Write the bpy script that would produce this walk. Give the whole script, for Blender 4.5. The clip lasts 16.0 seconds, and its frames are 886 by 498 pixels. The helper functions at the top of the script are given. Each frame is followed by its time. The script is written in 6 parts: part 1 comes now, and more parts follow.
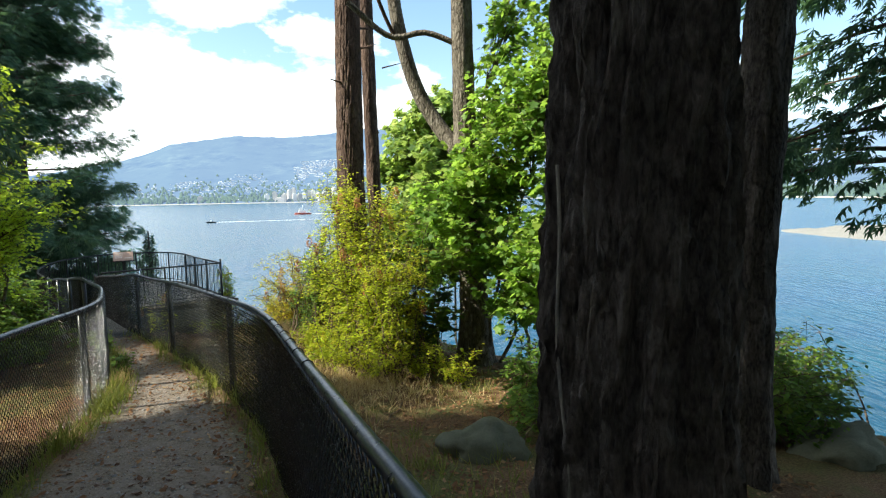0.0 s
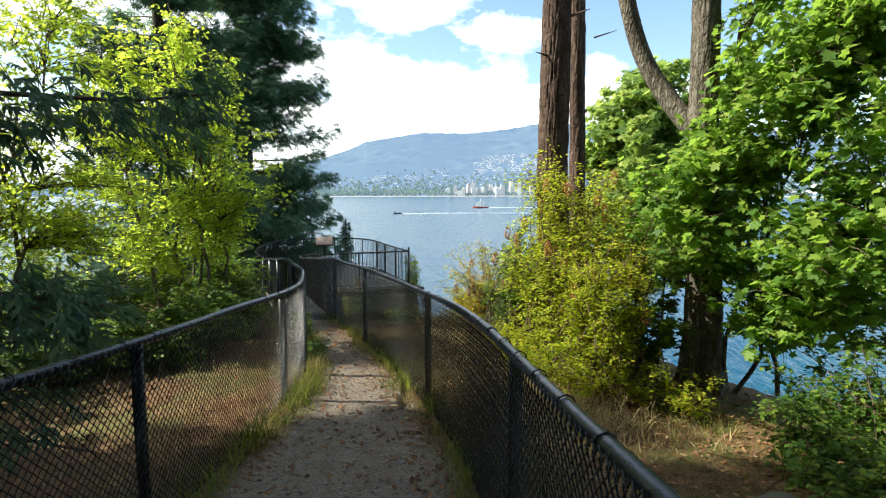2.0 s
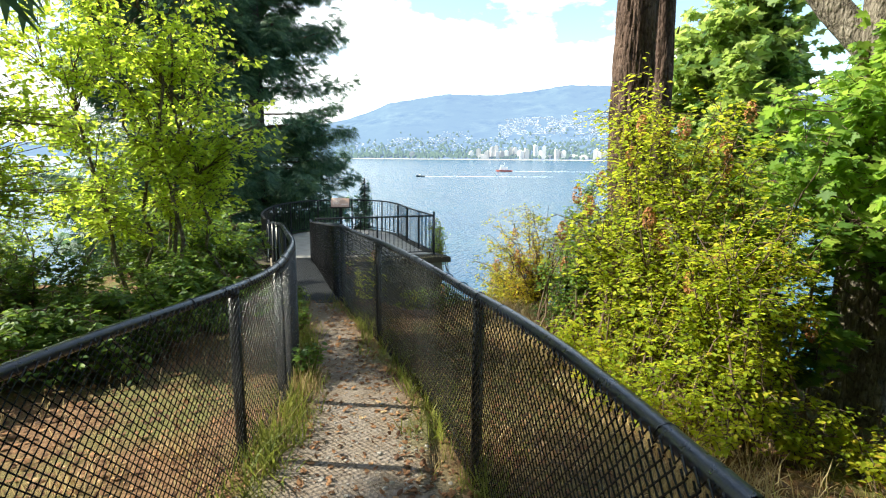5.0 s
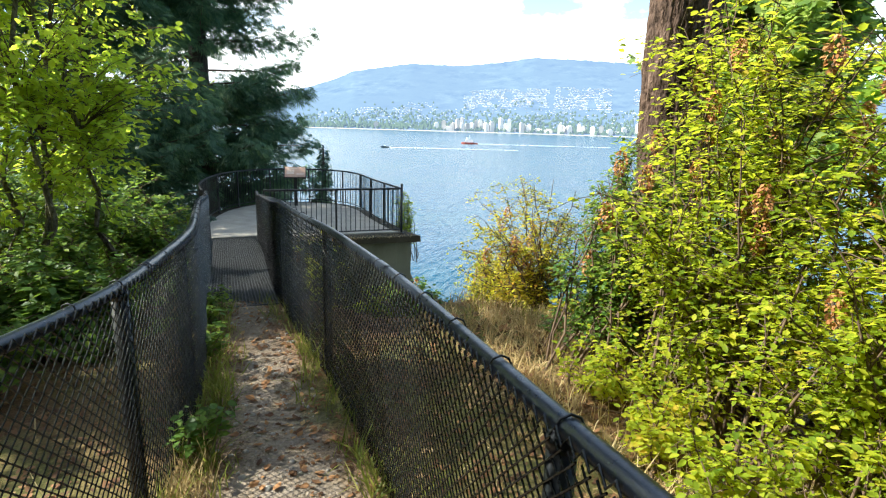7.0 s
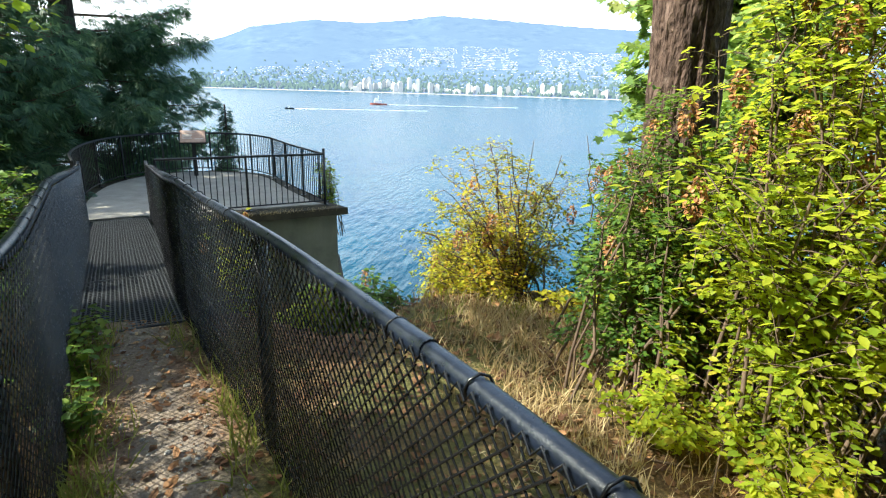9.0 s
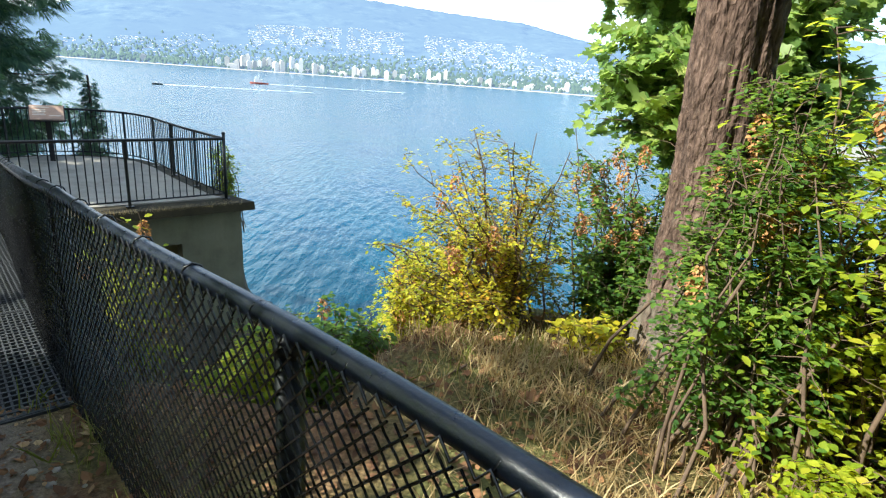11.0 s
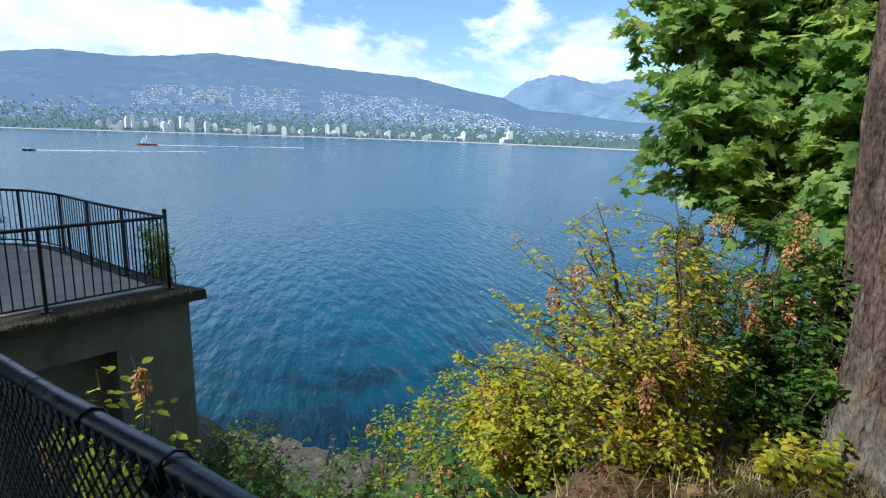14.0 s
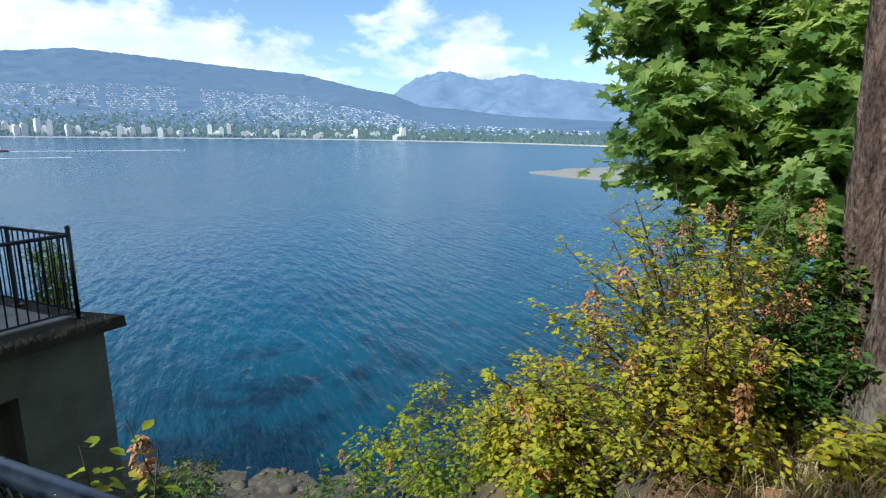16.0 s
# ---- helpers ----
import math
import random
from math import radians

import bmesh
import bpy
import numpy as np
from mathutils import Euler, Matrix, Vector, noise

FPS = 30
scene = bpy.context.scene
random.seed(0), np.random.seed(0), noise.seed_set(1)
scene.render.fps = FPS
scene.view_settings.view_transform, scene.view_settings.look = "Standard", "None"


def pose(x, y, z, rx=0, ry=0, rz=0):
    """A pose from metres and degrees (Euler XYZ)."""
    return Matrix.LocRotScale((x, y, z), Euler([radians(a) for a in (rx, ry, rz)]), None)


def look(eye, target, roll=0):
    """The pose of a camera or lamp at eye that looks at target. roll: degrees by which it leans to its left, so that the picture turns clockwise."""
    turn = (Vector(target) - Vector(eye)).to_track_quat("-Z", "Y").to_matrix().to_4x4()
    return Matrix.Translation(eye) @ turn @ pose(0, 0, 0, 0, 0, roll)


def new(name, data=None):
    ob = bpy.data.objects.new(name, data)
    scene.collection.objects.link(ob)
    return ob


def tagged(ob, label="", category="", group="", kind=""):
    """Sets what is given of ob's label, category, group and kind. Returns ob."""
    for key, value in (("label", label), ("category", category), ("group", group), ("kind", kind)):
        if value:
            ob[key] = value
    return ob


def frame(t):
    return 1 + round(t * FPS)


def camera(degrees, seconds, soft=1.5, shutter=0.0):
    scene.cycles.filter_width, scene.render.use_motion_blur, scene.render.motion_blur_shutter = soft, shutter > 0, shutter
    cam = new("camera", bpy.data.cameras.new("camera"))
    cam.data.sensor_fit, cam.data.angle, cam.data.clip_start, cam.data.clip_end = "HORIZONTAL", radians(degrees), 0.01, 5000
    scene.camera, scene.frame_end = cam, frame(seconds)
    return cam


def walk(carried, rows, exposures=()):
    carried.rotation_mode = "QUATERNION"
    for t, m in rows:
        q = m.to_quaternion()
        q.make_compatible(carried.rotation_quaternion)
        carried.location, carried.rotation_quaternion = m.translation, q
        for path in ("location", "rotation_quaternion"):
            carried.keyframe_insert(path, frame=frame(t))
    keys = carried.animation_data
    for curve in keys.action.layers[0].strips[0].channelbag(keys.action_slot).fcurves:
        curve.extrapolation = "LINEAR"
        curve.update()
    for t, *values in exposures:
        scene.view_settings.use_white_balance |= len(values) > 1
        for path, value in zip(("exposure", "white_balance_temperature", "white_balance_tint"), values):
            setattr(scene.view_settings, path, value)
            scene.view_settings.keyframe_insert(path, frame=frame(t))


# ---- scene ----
cam = camera(78.0, 16.0, soft=1.2, shutter=0.0)
PATH = [
    (0, (0.409, 0.517, 1.655), (1.201, 2.343, 1.461), -1.0),
    (0.5, (0.331, 0.77, 1.652), (0.869, 2.688, 1.472), -0.5),
    (1, (0.337, 0.973, 1.594), (0.692, 2.931, 1.398), 0.4),
    (1.5, (0.33, 1.241, 1.569), (0.554, 3.22, 1.383), 0.4),
    (2, (0.283, 1.603, 1.537), (0.466, 3.584, 1.331), -0.1),
    (2.5, (0.287, 1.934, 1.502), (0.442, 3.912, 1.252), -0.6),
    (3, (0.271, 2.225, 1.465), (0.39, 4.199, 1.171), -0.6),
    (3.5, (0.248, 2.596, 1.416), (0.362, 4.565, 1.086), -0.1),
    (4, (0.244, 2.921, 1.396), (0.326, 4.891, 1.067), 0.3),
    (4.2, (0.25, 3.048, 1.405), (0.315, 5.02, 1.078), 0.5),
    (6.5, (0.267, 4.969, 1.195), (0.486, 6.917, 0.798), 1.0),
    (7, (0.241, 5.393, 1.185), (0.474, 7.331, 0.751), 1.7),
    (7.5, (0.174, 5.708, 1.154), (0.492, 7.616, 0.645), 1.6),
    (8, (0.122, 5.991, 1.141), (0.531, 7.873, 0.603), 1.7),
    (8.5, (0.097, 6.358, 1.123), (0.555, 8.223, 0.563), 1.6),
    (9, (0.022, 6.714, 1.078), (0.559, 8.558, 0.521), 1.7),
    (9.2, (-0.027, 6.821, 1.094), (0.563, 8.65, 0.539), 2.3),
    (11.3, (-0.312, 8.176, 0.984), (0.634, 9.838, 0.4), 4.1),
    (11.5, (-0.319, 8.304, 0.986), (0.651, 9.958, 0.417), 3.7),
    (12, (-0.374, 8.601, 1.012), (0.634, 10.25, 0.5), 1.4),
    (12.5, (-0.531, 8.898, 1.02), (0.478, 10.556, 0.538), 1.1),
    (13, (-0.642, 9.155, 1.014), (0.38, 10.82, 0.585), 1.2),
    (13.5, (-0.686, 9.407, 1.004), (0.402, 11.04, 0.615), 1.6),
    (14, (-0.807, 9.646, 1.006), (0.393, 11.195, 0.606), 1.9),
    (14.5, (-0.872, 9.826, 1.003), (0.41, 11.302, 0.598), 1.6),
    (15, (-0.942, 10.018, 1.001), (0.42, 11.436, 0.638), 0.9),
    (15.5, (-0.973, 10.204, 0.995), (0.45, 11.564, 0.64), 0.2),
    (16, (-1.106, 10.424, 0.986), (0.36, 11.723, 0.583), 0.6),
]
EXPOSURES = [(0.0, 1.22, 6350, 3), (2.5, 1.12, 6400, 3), (4.0, 1.43, 6500, 3), (9.0, 1.54, 6150, 2), (12.0, 1.27, 5900, 2), (13.0, 0.92, 5550, 2), (14.0, 0.45, 5400, 4), (16.0, 0.38, 5400, 4)]
walk(cam, [(t, look(eye, target, roll)) for t, eye, target, roll in PATH], EXPOSURES)

# ---- world and sun ----
SUN_BEARING, SUN_HEIGHT = -80.0, 42.0      # degrees from +y towards +x, degrees above the horizon
WATER = -15.0


def build_world():
    w = bpy.data.worlds.new("world")
    scene.world = w
    w.use_nodes = True
    n, l = w.node_tree.nodes, w.node_tree.links
    n.clear()
    out, bg = n.new("ShaderNodeOutputWorld"), n.new("ShaderNodeBackground")
    sky = n.new("ShaderNodeTexSky")
    sky.sky_type = 'NISHITA'
    sky.sun_disc = False
    sky.sun_elevation, sky.sun_rotation = radians(SUN_HEIGHT), radians(SUN_BEARING)
    sky.air_density, sky.dust_density, sky.ozone_density = 1.0, 0.5, 1.0
    co = n.new("ShaderNodeTexCoord")
    mp = n.new("ShaderNodeMapping")
    mp.inputs["Scale"].default_value = (1.0, 1.0, 2.0)
    mp.inputs["Location"].default_value = (0.35, 0.1, 0.0)
    nz = n.new("ShaderNodeTexNoise")
    nz.inputs["Scale"].default_value, nz.inputs["Detail"].default_value, nz.inputs["Roughness"].default_value = 3.4, 9.0, 0.58
    rp = n.new("ShaderNodeValToRGB")
    rp.color_ramp.elements[0].position, rp.color_ramp.elements[1].position = 0.50, 0.565
    nz2 = n.new("ShaderNodeTexNoise")
    nz2.inputs["Scale"].default_value, nz2.inputs["Detail"].default_value = 9.0, 6.0
    rp2 = n.new("ShaderNodeValToRGB")
    rp2.color_ramp.elements[0].position, rp2.color_ramp.elements[1].position = 0.3, 0.62
    rp2.color_ramp.elements[0].color, rp2.color_ramp.elements[1].color = (4.4, 4.7, 5.3, 1), (7.8, 7.8, 7.8, 1)
    mix = n.new("ShaderNodeMix")
    mix.data_type = 'RGBA'
    l.new(co.outputs["Generated"], mp.inputs["Vector"])
    l.new(mp.outputs["Vector"], nz.inputs["Vector"])
    l.new(mp.outputs["Vector"], nz2.inputs["Vector"])
    # cloud thickens towards the horizon
    sep, low, add = n.new("ShaderNodeSeparateXYZ"), n.new("ShaderNodeMapRange"), n.new("ShaderNodeMath")
    low.inputs["From Min"].default_value, low.inputs["From Max"].default_value = 0.02, 0.30
    low.inputs["To Min"].default_value, low.inputs["To Max"].default_value = 0.09, -0.03
    l.new(co.outputs["Generated"], sep.inputs["Vector"])
    l.new(sep.outputs["Z"], low.inputs["Value"])
    l.new(nz.outputs["Fac"], add.inputs[0])
    # and is thicker to the north-west than over the head of the inlet
    west, both = n.new("ShaderNodeMapRange"), n.new("ShaderNodeMath")
    west.inputs["From Min"].default_value, west.inputs["From Max"].default_value = 0.05, 0.6
    west.inputs["To Min"].default_value, west.inputs["To Max"].default_value = 0.05, -0.06
    l.new(sep.outputs["X"], west.inputs["Value"])
    l.new(low.outputs["Result"], both.inputs[0])
    l.new(west.outputs["Result"], both.inputs[1])
    l.new(both.outputs[0], add.inputs[1])
    l.new(add.outputs[0], rp.inputs["Fac"])
    l.new(nz2.outputs["Fac"], rp2.inputs["Fac"])
    l.new(rp.outputs["Color"], mix.inputs["Factor"])
    l.new(sky.outputs["Color"], mix.inputs["A"])
    l.new(rp2.outputs["Color"], mix.inputs["B"])
    l.new(mix.outputs["Result"], bg.inputs["Color"])
    bg.inputs["Strength"].default_value = 0.122
    l.new(bg.outputs["Background"], out.inputs["Surface"])


build_world()
sun = new("sun", bpy.data.lights.new("sun", 'SUN'))
sun.data.energy, sun.data.angle, sun.data.color = 5.0, radians(0.53), (1.0, 0.93, 0.8)
_sb, _se = radians(SUN_BEARING), radians(SUN_HEIGHT)
SUN_WAY = Vector((math.sin(_sb) * math.cos(_se), math.cos(_sb) * math.cos(_se), math.sin(_se)))
sun.matrix_world = look(SUN_WAY * 60, (0, 0, 0))


# ---- materials ----
class Nodes:
    """A material and the few node shapes used over and over."""

    def __init__(self, name):
        self.m = bpy.data.materials.new(name)
        self.m.use_nodes = True
        self.n, self.l = self.m.node_tree.nodes, self.m.node_tree.links
        self.b = self.n["Principled BSDF"]
        self.out = self.n["Material Output"]

    def coords(self, scale=(1, 1, 1), kind="Object"):
        if kind == "Position":
            src = self.n.new("ShaderNodeNewGeometry").outputs["Position"]
        else:
            src = self.n.new("ShaderNodeTexCoord").outputs[kind]
        mp = self.n.new("ShaderNodeMapping")
        mp.inputs["Scale"].default_value = scale
        self.l.new(src, mp.inputs["Vector"])
        return mp.outputs["Vector"]

    def noise(self, vec, scale, detail=4.0, rough=0.55, distortion=0.0):
        t = self.n.new("ShaderNodeTexNoise")
        t.inputs["Scale"].default_value, t.inputs["Detail"].default_value = scale, detail
        t.inputs["Roughness"].default_value, t.inputs["Distortion"].default_value = rough, distortion
        self.l.new(vec, t.inputs["Vector"])
        return t.outputs["Fac"]

    def voronoi(self, vec, scale, feature='F1'):
        t = self.n.new("ShaderNodeTexVoronoi")
        t.feature = feature
        t.inputs["Scale"].default_value = scale
        self.l.new(vec, t.inputs["Vector"])
        return t.outputs["Distance"]

    def ramp(self, fac, stops):
        r = self.n.new("ShaderNodeValToRGB")
        e = r.color_ramp.elements
        while len(e) < len(stops):
            e.new(0.5)
        for k, (p, c) in zip(e, stops):
            k.position = p
            k.color = (*c, 1) if len(c) == 3 else c
        self.l.new(fac, r.inputs["Fac"])
        return r.outputs["Color"]

    def mix(self, fac, a, b, kind='MIX'):
        m = self.n.new("ShaderNodeMix")
        m.data_type, m.blend_type = 'RGBA', kind
        for key, v in (("Factor", fac), ("A", a), ("B", b)):
            if isinstance(v, (int, float)):
                m.inputs[key].default_value = v
            elif isinstance(v, tuple):
                m.inputs[key].default_value = (*v, 1)
            else:
                self.l.new(v, m.inputs[key])
        return m.outputs["Result"]

    def math(self, op, a, b=0.0):
        m = self.n.new("ShaderNodeMath")
        m.operation = op
        for k, v in enumerate((a, b)):
            if isinstance(v, (int, float)):
                m.inputs[k].default_value = v
            else:
                self.l.new(v, m.inputs[k])
        return m.outputs[0]

    def bump(self, height, strength=0.5, distance=0.02):
        b = self.n.new("ShaderNodeBump")
        b.inputs["Strength"].default_value, b.inputs["Distance"].default_value = strength, distance
        self.l.new(height, b.inputs["Height"])
        self.l.new(b.outputs["Normal"], self.b.inputs["Normal"])

    def put(self, color=None, rough=None, metal=None, spec=None):
        for key, v in (("Base Color", color), ("Roughness", rough), ("Metallic", metal), ("Specular IOR Level", spec)):
            if v is None:
                continue
            if isinstance(v, (int, float)):
                self.b.inputs[key].default_value = v
            elif isinstance(v, tuple):
                self.b.inputs[key].default_value = (*v, 1)
            else:
                self.l.new(v, self.b.inputs[key])
        return self.m


def leaf_material(name, stops, glow, through_share=0.4, rough=0.52):
    """Leaves: colour varies leaf by leaf and in larger drifts; light comes through them."""
    k = Nodes(name)
    rnd = k.n.new("ShaderNodeNewGeometry").outputs["Random Per Island"]
    drift = k.noise(k.coords(kind="Position"), 1.3, 2.0)
    fac = k.math('ADD', k.math('MULTIPLY', rnd, 0.75), k.math('MULTIPLY', k.math('SUBTRACT', drift, 0.35), 0.9))
    col = k.ramp(fac, stops)
    k.put(col, rough, 0.0, 0.24)
    tr = k.n.new("ShaderNodeBsdfTranslucent")
    k.l.new(k.mix(0.55, col, glow, 'MIX'), tr.inputs["Color"])
    ms = k.n.new("ShaderNodeMixShader")
    ms.inputs[0].default_value = through_share
    k.l.new(k.b.outputs[0], ms.inputs[1])
    k.l.new(tr.outputs[0], ms.inputs[2])
    k.l.new(ms.outputs[0], k.out.inputs["Surface"])
    return k.m


def bark_material(name, dark, mid, light, furrow=9.0, lichen_tone=(0.42, 0.38, 0.31), lichen_at=0.56, foot=0.0):
    k = Nodes(name)
    v = k.coords((1, 1, 0.24))
    f = k.noise(v, furrow, 6.0, 0.6, 0.6)
    plates = k.voronoi(k.coords((1, 1, 0.34)), furrow * 1.6, 'DISTANCE_TO_EDGE')
    grain = k.noise(k.coords((1, 1, 0.4)), 60.0, 4.0)
    base = k.ramp(f, [(0.32, dark), (0.5, mid), (0.7, light)])
    crack = k.ramp(plates, [(0.0, (0.25, 0.22, 0.2)), (0.12, (1, 1, 1))])
    col = k.mix(1.0, base, crack, 'MULTIPLY')
    flakes = k.voronoi(k.coords((1, 1, 0.4)), furrow * 3.4, 'DISTANCE_TO_EDGE')
    col = k.mix(0.3, col, k.mix(1.0, col, k.ramp(flakes, [(0.0, (0.35, 0.32, 0.3)), (0.1, (1, 1, 1))]), 'MULTIPLY'))
    lichen = k.noise(k.coords((1, 1, 0.7)), 5.0, 6.0, 0.7)
    col = k.mix(k.ramp(lichen, [(lichen_at, (0, 0, 0)), (lichen_at + 0.1, (0.5, 0.5, 0.5))]), col, lichen_tone)
    col = k.mix(0.35, col, k.ramp(grain, [(0.3, dark), (0.7, light)]))
    if foot:
        # grey lichen crust on the butt of the trunk
        sep = k.n.new("ShaderNodeSeparateXYZ")
        k.l.new(k.coords(), sep.inputs[0])
        crust = k.math('SUBTRACT', k.math('ADD', lichen, 0.2), k.math('MULTIPLY', sep.outputs["Z"], 0.28))
        col = k.mix(k.ramp(crust, [(0.45, (0, 0, 0)), (0.6, (0.6, 0.6, 0.6))]), col, (0.19, 0.17, 0.135))
    k.bump(k.math('ADD', k.math('ADD', f, k.math('MULTIPLY', flakes, 0.7)), k.math('ADD', k.math('MULTIPLY', plates, 1.1), k.math('MULTIPLY', grain, 0.6))), 0.9, 0.035)
    return k.put(col, 0.92, 0.0, 0.2)


def ground_material():
    k = Nodes("earth")
    v = k.coords(kind="Position")
    at = k.n.new("ShaderNodeAttribute")
    at.attribute_name = "path"
    rk = k.n.new("ShaderNodeAttribute")
    rk.attribute_name = "steep"
    fine, mid, big = k.noise(v, 55.0, 6.0, 0.7), k.noise(v, 7.0, 5.0, 0.6), k.noise(v, 1.1, 4.0)
    stones = k.voronoi(v, 38.0)
    dirt = k.ramp(fine, [(0.25, (0.075, 0.055, 0.038)), (0.5, (0.20, 0.155, 0.115)), (0.75, (0.36, 0.30, 0.24))])
    dirt = k.mix(k.ramp(mid, [(0.4, (0, 0, 0)), (0.65, (1, 1, 1))]), dirt, (0.24, 0.20, 0.165))
    dirt = k.mix(k.ramp(stones, [(0.10, (0.55, 0.55, 0.55)), (0.2, (0, 0, 0))]), dirt, (0.36, 0.33, 0.30))
    soil = k.ramp(fine, [(0.25, (0.05, 0.03, 0.018)), (0.5, (0.16, 0.09, 0.048)), (0.72, (0.31, 0.195, 0.105))])
    moss = k.ramp(fine, [(0.3, (0.05, 0.055, 0.02)), (0.7, (0.19, 0.17, 0.06))])
    soil = k.mix(k.ramp(big, [(0.42, (0, 0, 0)), (0.6, (1, 1, 1))]), soil, moss)
    rock = k.ramp(k.noise(v, 3.0, 8.0, 0.65), [(0.3, (0.035, 0.03, 0.022)), (0.55, (0.10, 0.085, 0.062)), (0.75, (0.19, 0.165, 0.125))])
    col = k.mix(at.outputs["Fac"], soil, dirt)
    col = k.mix(rk.outputs["Fac"], col, rock)
    h = k.math('ADD', k.math('MULTIPLY', mid, 0.8), k.math('ADD', k.math('MULTIPLY', fine, 0.5), k.math('MULTIPLY', stones, -0.35)))
    k.bump(h, 0.8, 0.03)
    return k.put(col, 0.95, 0.0, 0.15)


def sea_material():
    k = Nodes("sea")
    v = k.coords((1, 1, 1), "Position")
    turn = k.n.new("ShaderNodeMapping")
    turn.inputs["Rotation"].default_value = (0, 0, radians(-66))
    k.l.new(v, turn.inputs["Vector"])
    rot = k.n.new("ShaderNodeMapping")
    rot.inputs["Scale"].default_value = (0.3, 1.0, 1.0)
    k.l.new(turn.outputs["Vector"], rot.inputs["Vector"])
    chop = k.noise(rot.outputs["Vector"], 1.0, 3.0, 0.5, 0.0)
    ripple = k.noise(rot.outputs["Vector"], 2.3, 2.0, 0.5, 0.3)
    swell = k.noise(rot.outputs["Vector"], 0.16, 3.0, 0.5)
    gust = k.noise(v, 0.012, 4.0, 0.6)
    depth = k.noise(v, 0.06, 4.0, 0.6)
    col = k.ramp(depth, [(0.35, (0.003, 0.044, 0.092)), (0.6, (0.004, 0.058, 0.094))])
    col = k.mix(k.ramp(gust, [(0.4, (0, 0, 0)), (0.62, (0.6, 0.6, 0.6))]), col, (0.003, 0.048, 0.11))
    # dark weed beds on the shallow bottom below the cliff
    near = k.n.new("ShaderNodeVectorMath")
    near.operation = 'DISTANCE'
    near.inputs[1].default_value = (6.0, 18.0, WATER)
    k.l.new(v, near.inputs[0])
    shallow = k.math('ADD', k.math('MULTIPLY', near.outputs["Value"], 0.010), k.math('MULTIPLY', k.math('SUBTRACT', depth, 0.5), 0.9))
    col = k.mix(k.ramp(shallow, [(0.1, (0.6, 0.6, 0.6)), (0.5, (0, 0, 0))]), col, (0.004, 0.03, 0.036))
    reef = k.math('ADD', k.math('MULTIPLY', near.outputs["Value"], 0.024), k.math('MULTIPLY', k.math('SUBTRACT', k.noise(v, 0.17, 4.0, 0.65), 0.5), 2.2))
    col = k.mix(k.ramp(reef, [(0.32, (0.9, 0.9, 0.9)), (0.62, (0, 0, 0))]), col, (0.0015, 0.013, 0.026))
    k.bump(k.math('ADD', k.math('ADD', k.math('MULTIPLY', chop, 0.9), k.math('MULTIPLY', ripple, 0.08)), k.math('MULTIPLY', swell, 0.9)), 1.0, 0.33)
    k.b.inputs["IOR"].default_value = 1.33
    return k.put(col, 0.18, 0.0, 0.4)


def hill_material(name, low, high, haze, strength):
    """Wooded slopes; the haze of kilometres is put in as an even bluish glow."""
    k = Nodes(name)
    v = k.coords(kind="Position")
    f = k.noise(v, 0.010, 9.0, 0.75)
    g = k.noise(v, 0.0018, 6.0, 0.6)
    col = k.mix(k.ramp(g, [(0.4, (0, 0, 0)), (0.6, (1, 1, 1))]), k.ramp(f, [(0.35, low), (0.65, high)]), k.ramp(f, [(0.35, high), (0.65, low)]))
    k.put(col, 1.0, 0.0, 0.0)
    k.b.inputs["Emission Color"].default_value = (*haze, 1)
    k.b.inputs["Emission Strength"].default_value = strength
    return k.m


def plain(name, color, rough, metal=0.0, spread=0.15, scale=14.0, bump=0.15):
    """Painted, cast or sawn surfaces: a base colour with wear at two scales."""
    k = Nodes(name)
    v = k.coords()
    a, b = k.noise(v, scale, 5.0, 0.6), k.noise(v, scale * 7, 4.0)
    lo, hi = tuple(c * (1 - spread) for c in color), tuple(min(1, c * (1 + spread)) for c in color)
    col = k.mix(0.3, k.ramp(a, [(0.3, lo), (0.7, hi)]), k.ramp(b, [(0.35, lo), (0.65, hi)]))
    k.bump(k.math('ADD', a, k.math('MULTIPLY', b, 0.4)), bump, 0.004)
    k.put(col, k.math('ADD', k.math('MULTIPLY', a, 0.25), rough - 0.12), metal)
    return k.m


def concrete_material(name, dark, mid, light):
    k = Nodes(name)
    v = k.coords(kind="Position")
    streak = k.noise(k.coords((3.0, 3.0, 0.25), "Position"), 1.6, 5.0, 0.6)
    fine = k.noise(v, 60.0, 5.0, 0.65)
    blot = k.noise(v, 2.2, 6.0, 0.6)
    col = k.ramp(blot, [(0.3, dark), (0.5, mid), (0.72, light)])
    col = k.mix(0.35, col, k.ramp(streak, [(0.3, dark), (0.7, light)]))
    col = k.mix(0.25, col, k.ramp(fine, [(0.3, dark), (0.7, light)]))
    k.bump(k.math('ADD', fine, k.math('MULTIPLY', blot, 0.8)), 0.35, 0.01)
    return k.put(col, 0.9, 0.0, 0.25)


